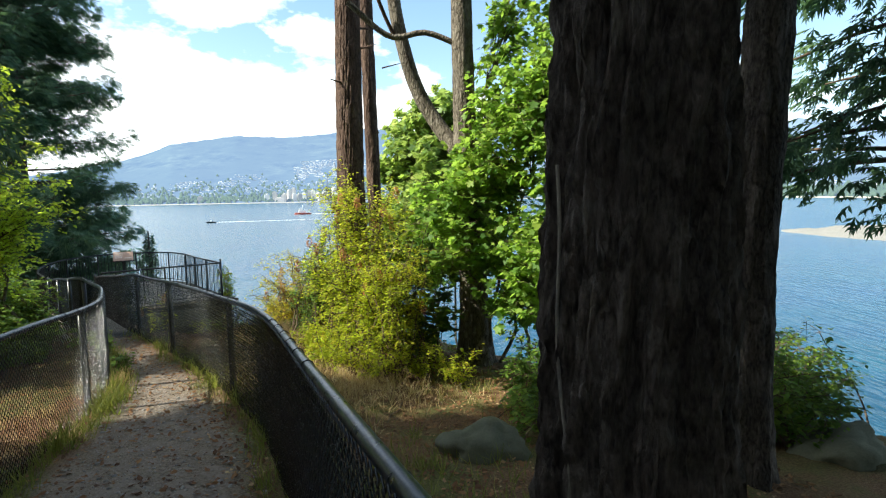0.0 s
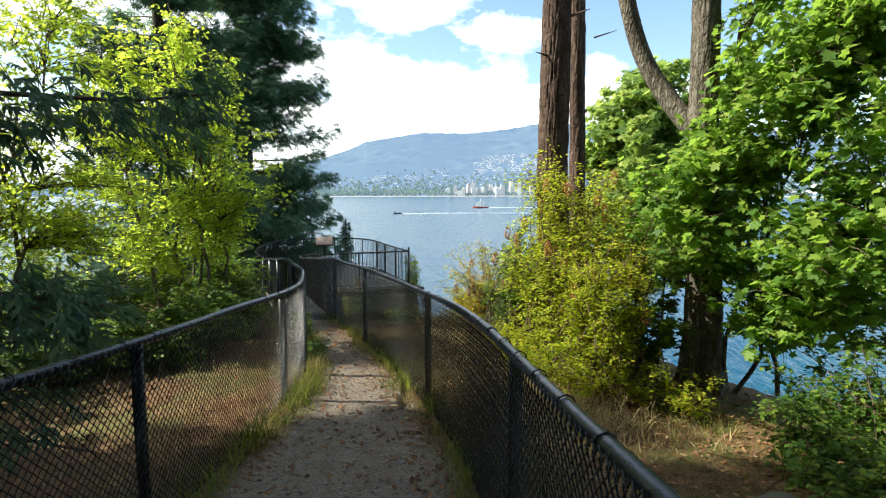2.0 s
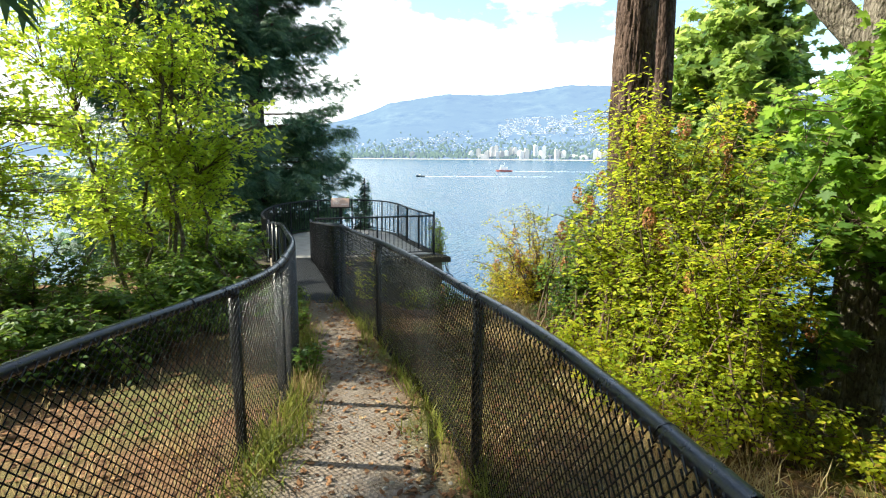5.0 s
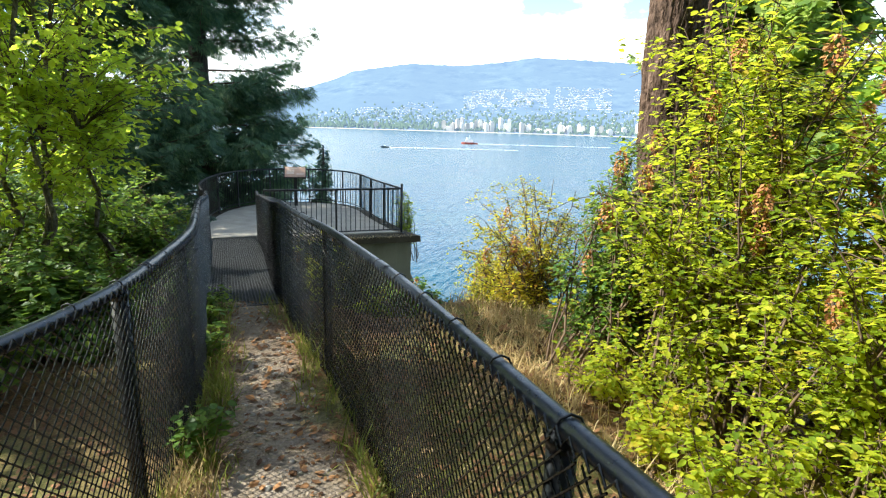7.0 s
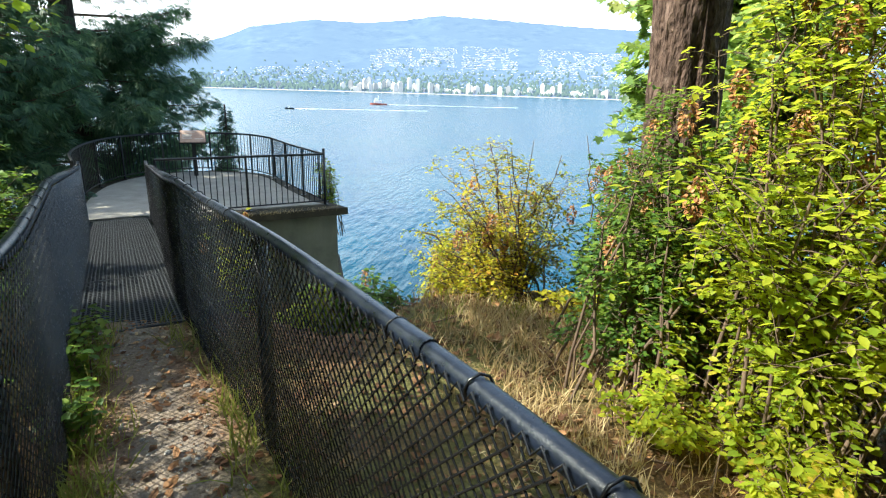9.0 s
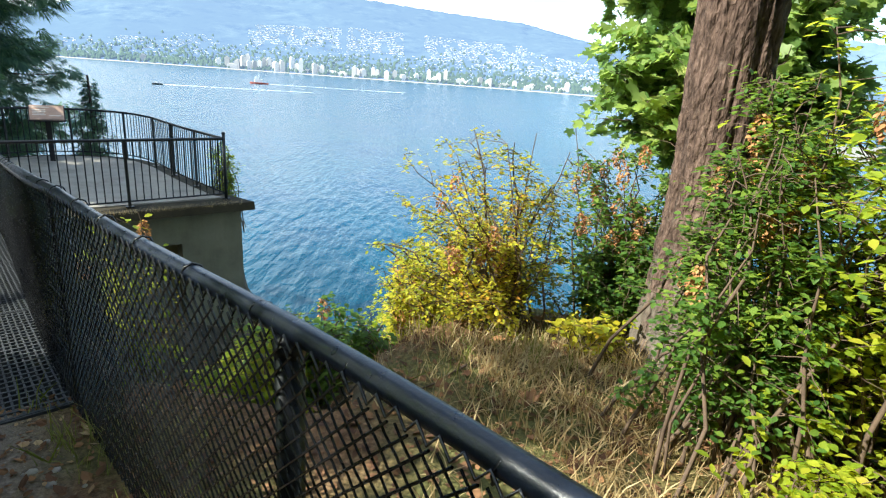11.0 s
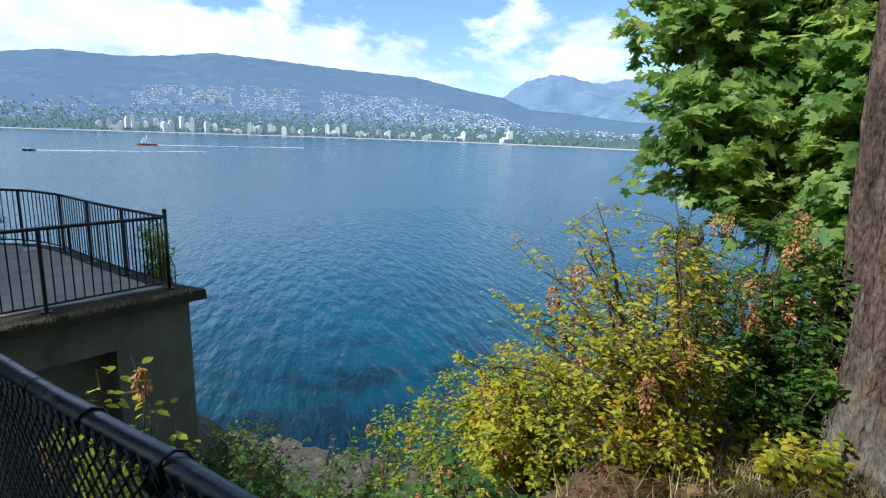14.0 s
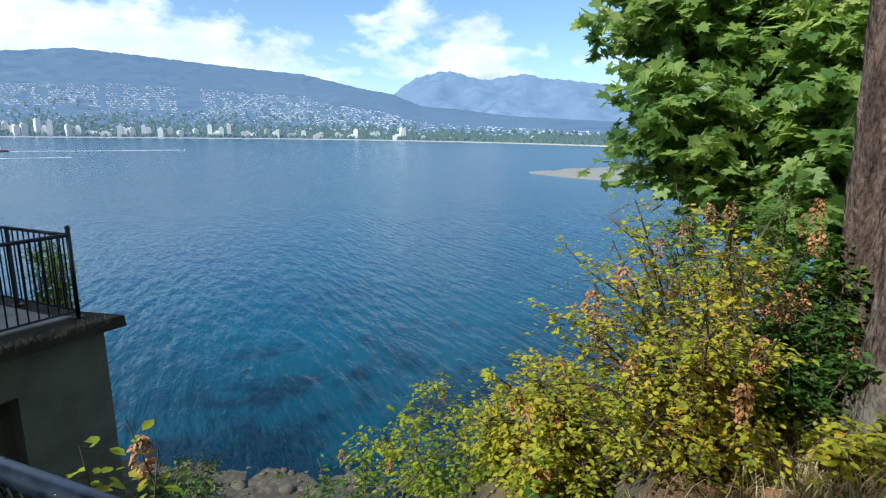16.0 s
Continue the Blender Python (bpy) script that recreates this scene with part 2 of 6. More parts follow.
EARTH = ground_material()
SEA = sea_material()
# The blue emission of these three paints in distance haze.
HILL = hill_material("hazy_wooded_hill", (0.012, 0.03, 0.028), (0.075, 0.105, 0.075), (0.25, 0.345, 0.655), 0.40)
HILL_FAR = hill_material("hazy_far_mountain", (0.03, 0.05, 0.06), (0.12, 0.14, 0.15), (0.30, 0.45, 0.74), 0.42)
HILL_LOW = hill_material("hazy_low_wooded_shore", (0.03, 0.055, 0.028), (0.07, 0.10, 0.045), (0.28, 0.38, 0.62), 0.2)
BLACK = plain("black_coated_steel", (0.006, 0.0065, 0.008), 0.30, 0.0, 0.35, 22.0, 0.25)
WIRE = plain("black_vinyl_wire", (0.007, 0.0075, 0.009), 0.24, 0.0, 0.3, 40.0, 0.1)
RAILING = plain("black_painted_steel", (0.006, 0.0065, 0.008), 0.45, 0.0, 0.3, 18.0, 0.15)
VINYL = plain("black_vinyl_pipe", (0.008, 0.012, 0.022), 0.3, 0.0, 0.35, 30.0, 0.3)
GALV = plain("galvanised_steel", (0.2, 0.205, 0.21), 0.5, 0.6, 0.3, 25.0, 0.2)
WALL = concrete_material("painted_concrete", (0.10, 0.095, 0.065), (0.19, 0.175, 0.12), (0.25, 0.23, 0.165))
DECK = concrete_material("weathered_concrete", (0.19, 0.17, 0.145), (0.33, 0.30, 0.255), (0.44, 0.405, 0.345))
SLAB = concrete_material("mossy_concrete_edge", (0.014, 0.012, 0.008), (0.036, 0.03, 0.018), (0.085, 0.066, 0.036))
ROCK = concrete_material("sea_rock", (0.06, 0.055, 0.045), (0.17, 0.155, 0.125), (0.3, 0.28, 0.23))
BARK_NEAR = bark_material("dark_furrowed_bark", (0.012, 0.010, 0.009), (0.065, 0.052, 0.044), (0.20, 0.165, 0.14), 7.0, (0.24, 0.205, 0.175), 0.55)
BARK_FIR = bark_material("reddish_fir_bark", (0.022, 0.013, 0.010), (0.105, 0.066, 0.050), (0.235, 0.16, 0.125), 8.0, (0.24, 0.19, 0.155), 0.6, 1.0)
BARK_GREY = bark_material("grey_maple_bark", (0.05, 0.04, 0.03), (0.16, 0.135, 0.105), (0.32, 0.28, 0.22), 12.0)
PALE_STEM = plain("pale_dead_stem", (0.24, 0.21, 0.17), 0.85, 0.0, 0.3, 30.0, 0.3)
TWIG = plain("brown_twig", (0.10, 0.065, 0.042), 0.85, 0.0, 0.4, 20.0, 0.3)
LEAF_YELLOW = leaf_material("yellow_green_leaf", [(0.12, (0.14, 0.26, 0.035)), (0.5, (0.32, 0.44, 0.05)), (0.88, (0.52, 0.56, 0.06))], (0.82, 0.95, 0.09), 0.64)
LEAF_SPRAY = leaf_material("ocean_spray_leaf", [(0.1, (0.10, 0.18, 0.02)), (0.45, (0.28, 0.36, 0.03)), (0.8, (0.46, 0.47, 0.04)), (0.97, (0.52, 0.36, 0.06))], (0.78, 0.83, 0.05), 0.6)
LEAF_GOLD = leaf_material("golden_leaf", [(0.12, (0.11, 0.18, 0.02)), (0.45, (0.36, 0.37, 0.03)), (0.8, (0.54, 0.46, 0.035)), (0.97, (0.52, 0.25, 0.05))], (0.75, 0.66, 0.05), 0.48)
LEAF_MAPLE = leaf_material("maple_leaf", [(0.08, (0.06, 0.12, 0.04)), (0.5, (0.16, 0.255, 0.07)), (0.85, (0.32, 0.40, 0.12)), (0.97, (0.5, 0.5, 0.16))], (0.62, 0.78, 0.16), 0.55, 0.38)
LEAF_VINE = leaf_material("vine_maple_leaf", [(0.1, (0.055, 0.12, 0.026)), (0.55, (0.15, 0.265, 0.045)), (0.92, (0.33, 0.42, 0.07))], (0.5, 0.74, 0.09), 0.54)
LEAF_DARK = leaf_material("dark_understorey_leaf", [(0.1, (0.03, 0.075, 0.016)), (0.55, (0.08, 0.155, 0.026)), (0.92, (0.21, 0.28, 0.038))], (0.32, 0.46, 0.05), 0.42)
NEEDLE = leaf_material("conifer_needles", [(0.1, (0.025, 0.06, 0.042)), (0.6, (0.065, 0.125, 0.072)), (0.95, (0.16, 0.24, 0.11))], (0.22, 0.38, 0.14), 0.34, 0.55)
SEED = leaf_material("dry_seed_head", [(0.1, (0.25, 0.105, 0.04)), (0.6, (0.42, 0.205, 0.085)), (0.95, (0.55, 0.31, 0.14))], (0.6, 0.31, 0.12), 0.2, 0.85)
GRASS_DRY = leaf_material("dry_grass", [(0.1, (0.24, 0.155, 0.07)), (0.55, (0.48, 0.355, 0.18)), (0.95, (0.64, 0.53, 0.3))], (0.66, 0.53, 0.26), 0.35, 0.7)
GRASS_GREEN = leaf_material("green_grass", [(0.1, (0.06, 0.09, 0.02)), (0.6, (0.15, 0.18, 0.035)), (0.95, (0.33, 0.3, 0.1))], (0.42, 0.45, 0.07), 0.4, 0.6)
LITTER = leaf_material("fallen_leaves", [(0.1, (0.075, 0.036, 0.02)), (0.5, (0.17, 0.085, 0.042)), (0.82, (0.29, 0.15, 0.068)), (0.98, (0.48, 0.34, 0.18))], (0.3, 0.18, 0.09), 0.15, 0.75)
WHITE = plain("white_paint", (0.8, 0.8, 0.78), 0.5)
RED = plain("red_paint", (0.5, 0.1, 0.06), 0.5)
PANEL = plain("faded_brown_panel", (0.42, 0.27, 0.2), 0.45, 0.0, 0.2, 9.0, 0.05)
PALE = plain("pale_print", (0.66, 0.58, 0.5), 0.5)
FOAM = plain("foam", (0.82, 0.85, 0.86), 0.8, 0.0, 0.08, 0.3, 0.3)
HOUSE = leaf_material("pale_houses", [(0.1, (0.22, 0.25, 0.29)), (0.55, (0.44, 0.46, 0.5)), (0.9, (0.8, 0.8, 0.8))], (0.8, 0.8, 0.8), 0.0, 0.9)


def tower_material():
    k = Nodes("pale_tower")
    rnd = k.n.new("ShaderNodeObjectInfo").outputs["Random"]
    v = k.coords((1, 1, 1))
    bands = k.n.new("ShaderNodeTexWave")
    bands.bands_direction = 'Z'
    bands.inputs["Scale"].default_value = 0.105
    k.l.new(v, bands.inputs["Vector"])
    wall = k.ramp(rnd, [(0.0, (0.42, 0.41, 0.41)), (0.4, (0.66, 0.63, 0.6)), (1.0, (0.84, 0.83, 0.81))])
    return k.put(k.mix(k.math('MULTIPLY', bands.outputs["Fac"], 0.4), wall, (0.25, 0.30, 0.36)), 0.7)


TOWER = tower_material()


# ---- mesh helpers ----
def mesh_of(name, verts, faces, mat, smooth=True):
    """A mesh from arrays; faces is an array (n, k) or a list of tuples."""
    me = bpy.data.meshes.new(name)
    verts = np.asarray(verts, dtype=np.float32)
    if isinstance(faces, np.ndarray):
        n, k = faces.shape
        me.vertices.add(len(verts))
        me.vertices.foreach_set("co", verts.ravel())
        me.loops.add(n * k)
        me.loops.foreach_set("vertex_index", faces.astype(np.int32).ravel())
        me.polygons.add(n)
        me.polygons.foreach_set("loop_start", np.arange(0, n * k, k, dtype=np.int32))
        me.update(calc_edges=True)
    else:
        me.from_pydata(verts.tolist(), [], faces)
        me.update()
    me.polygons.foreach_set("use_smooth", np.full(len(me.polygons), smooth))
    me.materials.append(mat)
    return me


def thing(name, label, category, group="", kind="", at=(0, 0, 0)):
    ob = new(name)
    ob.location = at
    ob.empty_display_size = 0.2
    return tagged(ob, label, category, group, kind)


def part(name, me, parent, label="", kind=""):
    ob = new(name, me)
    ob.parent = parent
    return tagged(ob, label, "", "", kind)


class Soup:
    """Gathers vertices and quads of many tubes and boxes into one mesh."""

    def __init__(self):
        self.v, self.f, self.n = [], [], 0

    def tube(self, pts, radii, sides=6, cap=True):
        pts = np.asarray(pts, float)
        radii = np.broadcast_to(np.asarray(radii, float), (len(pts),))
        tan = np.gradient(pts, axis=0)
        tan /= np.linalg.norm(tan, axis=1)[:, None] + 1e-9
        ref = np.array([0.0, 0.0, 1.0]) if abs(tan[:, 2]).mean() < 0.8 else np.array([1.0, 0.0, 0.0])
        a = np.cross(tan, ref)
        a /= np.linalg.norm(a, axis=1)[:, None] + 1e-9
        b = np.cross(tan, a)
        th = np.arange(sides) * 2 * math.pi / sides
        ring = pts[:, None] + radii[:, None, None] * (np.cos(th)[None, :, None] * a[:, None] + np.sin(th)[None, :, None] * b[:, None])
        self.v.append(ring.reshape(-1, 3))
        k = np.arange(len(pts) - 1)[:, None] * sides
        i, j = np.arange(sides)[None], (np.arange(sides)[None] + 1) % sides
        q = np.stack([k + i, k + j, k + sides + j, k + sides + i], -1).reshape(-1, 4) + self.n
        self.f.append(q)
        self.n += len(pts) * sides
        if cap:
            for end, base in ((pts[0], self.n - len(pts) * sides), (pts[-1], self.n - sides)):
                pass
        return self

    def box(self, lo, hi, m=None):
        c = np.array([[x, y, z] for z in (lo[2], hi[2]) for y in (lo[1], hi[1]) for x in (lo[0], hi[0])], float)
        if m is not None:
            c = np.array([m @ Vector(p) for p in c])
        self.v.append(c)
        self.f.append(np.array([[0, 2, 3, 1], [4, 5, 7, 6], [0, 1, 5, 4], [2, 6, 7, 3], [0, 4, 6, 2], [1, 3, 7, 5]]) + self.n)
        self.n += 8
        return self

    def mesh(self, name, mat, smooth=True):
        return mesh_of(name, np.concatenate(self.v), np.concatenate(self.f), mat, smooth)


def bevel_box(name, lo, hi, mat, r=0.006):
    bm = bmesh.new()
    bmesh.ops.create_cube(bm, size=1.0)
    for v in bm.verts:
        v.co = Vector([lo[i] + (v.co[i] + 0.5) * (hi[i] - lo[i]) for i in range(3)])
    bmesh.ops.bevel(bm, geom=bm.edges[:], offset=r, segments=2, affect='EDGES')
    me = bpy.data.meshes.new(name)
    bm.to_mesh(me)
    bm.free()
    me.materials.append(mat)
    return me


def rod(name, radius, length, mat, sides=10, dome=0.0):
    """An upright rod from z = 0, with closed and slightly rounded ends."""
    bm = bmesh.new()
    bmesh.ops.create_cone(bm, cap_ends=True, segments=sides, radius1=radius, radius2=radius, depth=length, matrix=Matrix.Translation((0, 0, length / 2)))
    if dome:
        bmesh.ops.create_uvsphere(bm, u_segments=sides, v_segments=6, radius=radius * 1.15, matrix=Matrix.Translation((0, 0, length)))
    me = bpy.data.meshes.new(name)
    bm.to_mesh(me)
    bm.free()
    me.polygons.foreach_set("use_smooth", np.full(len(me.polygons), sides > 6))
    me.materials.append(mat)
    return me


def resample(pts, step):
    """Points along a smooth curve (Catmull-Rom) through pts, about step apart."""
    p = np.asarray(pts, float)
    p = np.vstack([2 * p[0] - p[1], p, 2 * p[-1] - p[-2]])
    out = []
    for i in range(1, len(p) - 2):
        n = max(2, int(np.linalg.norm(p[i + 1] - p[i]) / step * 2))
        t = np.linspace(0, 1, n, endpoint=False)[:, None]
        a, b, c, d = p[i - 1], p[i], p[i + 1], p[i + 2]
        out.append(0.5 * (2 * b + (c - a) * t + (2 * a - 5 * b + 4 * c - d) * t ** 2 + (3 * b - a - 3 * c + d) * t ** 3))
    q = np.vstack(out + [p[-2][None]])
    s = np.concatenate([[0], np.cumsum(np.linalg.norm(np.diff(q, axis=0), axis=1))])
    u = np.linspace(0, s[-1], max(2, int(round(s[-1] / step)) + 1))
    return np.stack([np.interp(u, s, q[:, k]) for k in range(q.shape[1])], 1)


# ---- the lie of the land ----
PROFILE = [(-60, 2.0), (-5, 0.7), (0.5, 0.2), (2.9, -0.05), (5, -0.25), (6.7, -0.37), (8.3, -0.46), (10.6, -0.54), (16.9, -1.27), (60, -1.27)]
PLATEAU = [(-11, -60), (16, -60), (10, -6), (8.0, 2.5), (6.0, 6.6), (4.9, 8.9), (3.7, 10.7), (2.8, 11.5), (2.0, 11.45), (1.4, 11.15), (0.95, 10.75), (0.6, 10.15), (0.2, 10.2), (-0.35, 10.75), (-1.6, 10.75), (-2.6, 12.2), (-4.6, 13.4), (-7.5, 12.2), (-10, 6)]
KNOLL = [(0.7, 18.1), (0.5, 20.5), (-0.6, 23.0), (-3.0, 26.0), (-6.2, 26.5), (-7.5, 22.0), (-7.0, 16.5), (-5.0, 14.2), (-3.6, 14.5), (-2.6, 17.3)]


def level(y):
    return np.interp(y, [p[0] for p in PROFILE], [p[1] for p in PROFILE])


def outside(x, y, poly):
    """Distance outside a polygon; zero within."""
    p = np.array(poly, float)
    inside = np.zeros(x.shape, bool)
    best = np.full(x.shape, 1e9)
    for a, b in zip(p, np.roll(p, -1, 0)):
        e = b - a
        t = np.clip(((x - a[0]) * e[0] + (y - a[1]) * e[1]) / (e @ e), 0, 1)
        best = np.minimum(best, np.hypot(x - a[0] - t * e[0], y - a[1] - t * e[1]))
        cross = (a[1] > y) != (b[1] > y)
        with np.errstate(divide='ignore', invalid='ignore'):
            xi = a[0] + (y - a[1]) * e[0] / (e[1] if e[1] else 1e-9)
        inside ^= cross & (x < xi)
    return np.where(inside, 0.0, best)


def wobble(x, y, s, seed=0.0):
    return (np.sin(x * 1.7 * s + 1.3 + seed) * np.cos(y * 1.3 * s + 0.7 * seed) + 0.5 * np.sin(x * 3.9 * s + y * 2.7 * s + 2.1 * seed) + 0.25 * np.sin(7.3 * s * x - 6.1 * s * y + seed)) / 1.75


def height(x, y):
    x, y = np.asarray(x, float), np.asarray(y, float)
    d1 = outside(x, y, PLATEAU)
    top1 = level(np.minimum(y, 11)) - 0.15 * np.clip(x - 0.8, 0, 12) - 0.05 * np.clip(-x - 1.4, 0, 10)
    top1 = top1 + 0.06 * wobble(x, y, 0.8) * np.clip(np.abs(x) - 0.9, 0, 1) + 0.012 * wobble(x, y, 3.0, 2)
    rough = 0.55 * wobble(x, y, 0.55, 4) + 0.22 * wobble(x, y, 1.9, 1)
    h1 = top1 - 1.18 * d1 + rough * np.clip(d1, 0, 1.2)
    d2 = outside(x, y, KNOLL)
    h2 = -3.3 + 0.25 * wobble(x, y, 0.7, 3) - 1.3 * d2 + rough * np.clip(d2, 0, 1.2)
    h = np.maximum(h1, h2)
    d = np.minimum(d1 - 1.0, d2 + 1.0)
    beach = -14.3 - 0.12 * np.clip(d - 10, 0, 400) + 0.16 * wobble(x, y, 0.9, 5)
    return np.maximum(h, np.maximum(beach, -22))


def ground_z(x, y):
    return float(height(np.array([x]), np.array([y]))[0])


RIGHT_FENCE = [(0.70, -2.2), (0.72, 0.2), (0.735, 1.7), (0.79, 3.77), (0.78, 4.85), (0.70, 5.6), (0.577, 6.3), (0.40, 7.2), (0.19, 8.0), (-0.05, 8.8), (-0.278, 9.45), (-0.43, 9.88), (-0.545, 10.23), (-0.69, 10.68), (-0.86, 11.3), (-1.13, 12.4), (-1.72, 14.9), (-2.34, 17.38)]
LEFT_FENCE = [(-1.35, -2.0), (-1.24, 1.2), (-1.12, 3.0), (-0.97, 4.33), (-0.86, 5.4), (-0.73, 6.45), (-0.69, 7.3), (-0.79, 8.15), (-0.90, 8.8), (-1.12, 9.6), (-1.38, 10.5), (-1.97, 12.6), (-2.66, 15.0), (-3.36, 17.3)]


def build_ground():
    xs = np.unique(np.concatenate([np.linspace(-70, -8, 50), np.linspace(-8, 9, 137), np.linspace(9, 80, 70)]))
    ys = np.unique(np.concatenate([np.linspace(-60, -3, 40), np.linspace(-3, 20, 185), np.linspace(20, 75, 80)]))
    gx, gy = np.meshgrid(xs, ys)
    gz = height(gx, gy)
    nx, ny = len(xs), len(ys)
    idx = np.arange(nx * ny).reshape(ny, nx)
    f = np.stack([idx[:-1, :-1], idx[:-1, 1:], idx[1:, 1:], idx[1:, :-1]], -1).reshape(-1, 4)
    me = mesh_of("ground", np.stack([gx, gy, gz], -1).reshape(-1, 3), f, EARTH)
    rf, lf = np.array(RIGHT_FENCE), np.array(LEFT_FENCE)
    rx, lx = np.interp(gy, rf[:, 1], rf[:, 0]), np.interp(gy, lf[:, 1], lf[:, 0])
    edge = np.minimum(rx - 0.12 - gx, gx - lx - 0.16) + 0.07 * wobble(gx, gy, 2.5)
    path = np.clip(edge / 0.18, 0, 1) * (gy < 11.2)
    dzx, dzy = np.gradient(gz, xs, axis=1), np.gradient(gz, ys, axis=0)
    steep = np.clip((np.hypot(dzx, dzy) - 0.75) / 0.4, 0, 1)
    steep = np.maximum(steep, np.clip((-13.3 - gz) / 0.5, 0, 1))
    for key, val in (("path", path), ("steep", steep)):
        at = me.attributes.new(key, 'FLOAT', 'POINT')
        at.data.foreach_set("value", val.ravel().astype(np.float32))
    return tagged(new("ground", me), "brown earth clifftop falling to a rocky shore", "ground", kind="structure")


build_ground()


# ---- sea and the far shore ----
def polar(b, r):
    return r * math.sin(radians(b)), r * math.cos(radians(b))


def build_sea():
    s = 4800.0
    me = mesh_of("sea", [(-s, -s, WATER), (s, -s, WATER), (s, s, WATER), (-s, s, WATER)], [(0, 1, 2, 3)], SEA)
    tagged(new("water", me), "blue-green rippled sea water of a wide inlet", "water", kind="structure")


build_sea()
SHORE = [(-60, 2600), (-10, 2250), (0, 2200), (15, 2200), (32, 2150), (43, 1850), (54, 1450), (64, 1100), (85, 850)]
RIDGE = [(-60, 0.5), (-22, 0.9), (-12, 2.4), (-7, 3.4), (-4.3, 4.3), (-2.6, 5.1), (3.1, 6.03), (8, 5.95), (12, 6.35), (15.2, 6.85), (20.2, 6.65), (26.6, 6.2), (34.5, 5.7), (40.1, 4.5), (43, 4.05), (46, 2.9), (50, 2.6), (55, 2.0), (65, 1.5), (85, 1.2)]
RIDGE_FAR = [(36, 2.0), (40, 3.0), (42.9, 4.0), (44.2, 5.1), (45.5, 5.9), (46.6, 6.2), (48.0, 6.55), (49.4, 6.5), (51, 6.0), (52.6, 5.75), (54.5, 6.1), (56.5, 6.35), (58.2, 5.9), (60.3, 5.75), (64.7, 5.2), (70, 5.0), (85, 3.5)]


def curve(table, b):
    return np.interp(b, [p[0] for p in table], [p[1] for p in table])


def far_height(b, u):
    """Height of the near mountain side at bearing b; u runs from the shore (0) to the ridge (1)."""
    top = np.tan(np.radians(curve(RIDGE, b))) * ridge_reach(b) + 1.0
    jag = 1 + (0.004 * np.sin(b * 4.1) + 0.004 * np.sin(b * 9.7 + 1) * np.sin(b * 1.3)) * np.clip(u, 0, 1) ** 10
    s = np.where(u < 0.06, u * 0.35, 0.021 + np.clip(u - 0.06, 0, 2) ** 1.25 * 1.058)
    fold = 0.35 * (0.030 * np.sin(b * 0.42 + 5.3 * u + 1) + 0.016 * np.sin(b * 0.73 - 9 * u) * np.sin(b * 0.31 + 2)) * np.sin(u * math.pi)
    return WATER - 1 + (top - WATER) * (s * jag + fold * np.clip(u * 3, 0, 1)) + 4.0 * np.clip(u * 40, 0, 1)


def ridge_reach(b):
    return np.interp(b, [-60, 35, 45, 60, 85], [4000, 4000, 3300, 2200, 1800])


def build_far_shore():
    b = np.linspace(-60, 85, 581)
    u = np.concatenate([np.linspace(0, 0.1, 10), np.linspace(0.12, 1, 42), [1.12]])
    gb, gu = np.meshgrid(b, u)
    r0, r1 = curve(SHORE, gb), ridge_reach(gb)
    r = r0 + (r1 - r0) * gu
    z = far_height(gb, np.minimum(gu, 1.0)) - np.clip(gu - 1, 0, 1) * 2500
    x, y = r * np.sin(np.radians(gb)), r * np.cos(np.radians(gb))
    n, m = len(b), len(u)
    idx = np.arange(n * m).reshape(m, n)
    f = np.stack([idx[:-1, :-1], idx[:-1, 1:], idx[1:, 1:], idx[1:, :-1]], -1).reshape(-1, 4)
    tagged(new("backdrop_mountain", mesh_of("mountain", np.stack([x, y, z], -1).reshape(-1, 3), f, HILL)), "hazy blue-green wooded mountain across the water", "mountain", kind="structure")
    b = np.linspace(36, 85, 400)
    u = np.linspace(0, 1, 30)
    gb, gu = np.meshgrid(b, u)
    r = 3300 + 1250 * gu
    top = np.tan(np.radians(curve(RIDGE_FAR, gb))) * 4550
    jag = (0.008 * np.sin(gb * 5.3) + 0.006 * np.sin(gb * 13.7 + np.sin(gb)) * np.sin(gb * 2.1)) * gu ** 8
    z = WATER + top * (gu ** 0.9 + jag * gu + 0.05 * np.sin(gb * 0.8 + gu * 5 + np.sin(gb * 0.5)) * np.sin(gu * math.pi) + 0.03 * np.sin(gb * 1.5 - gu * 11) * np.sin(gu * math.pi))
    x, y = r * np.sin(np.radians(gb)), r * np.cos(np.radians(gb))
    n, m = len(b), len(u)
    idx = np.arange(n * m).reshape(m, n)
    f = np.stack([idx[:-1, :-1], idx[:-1, 1:], idx[1:, 1:], idx[1:, :-1]], -1).reshape(-1, 4)
    tagged(new("backdrop_peaks", mesh_of("peaks", np.stack([x, y, z], -1).reshape(-1, 3), f, HILL_FAR)), "rocky mountain peaks far inland under painted pale blue haze", "mountain", kind="structure")


build_far_shore()


SAND = concrete_material("far_sand", (0.2, 0.19, 0.17), (0.36, 0.34, 0.3), (0.5, 0.47, 0.42))


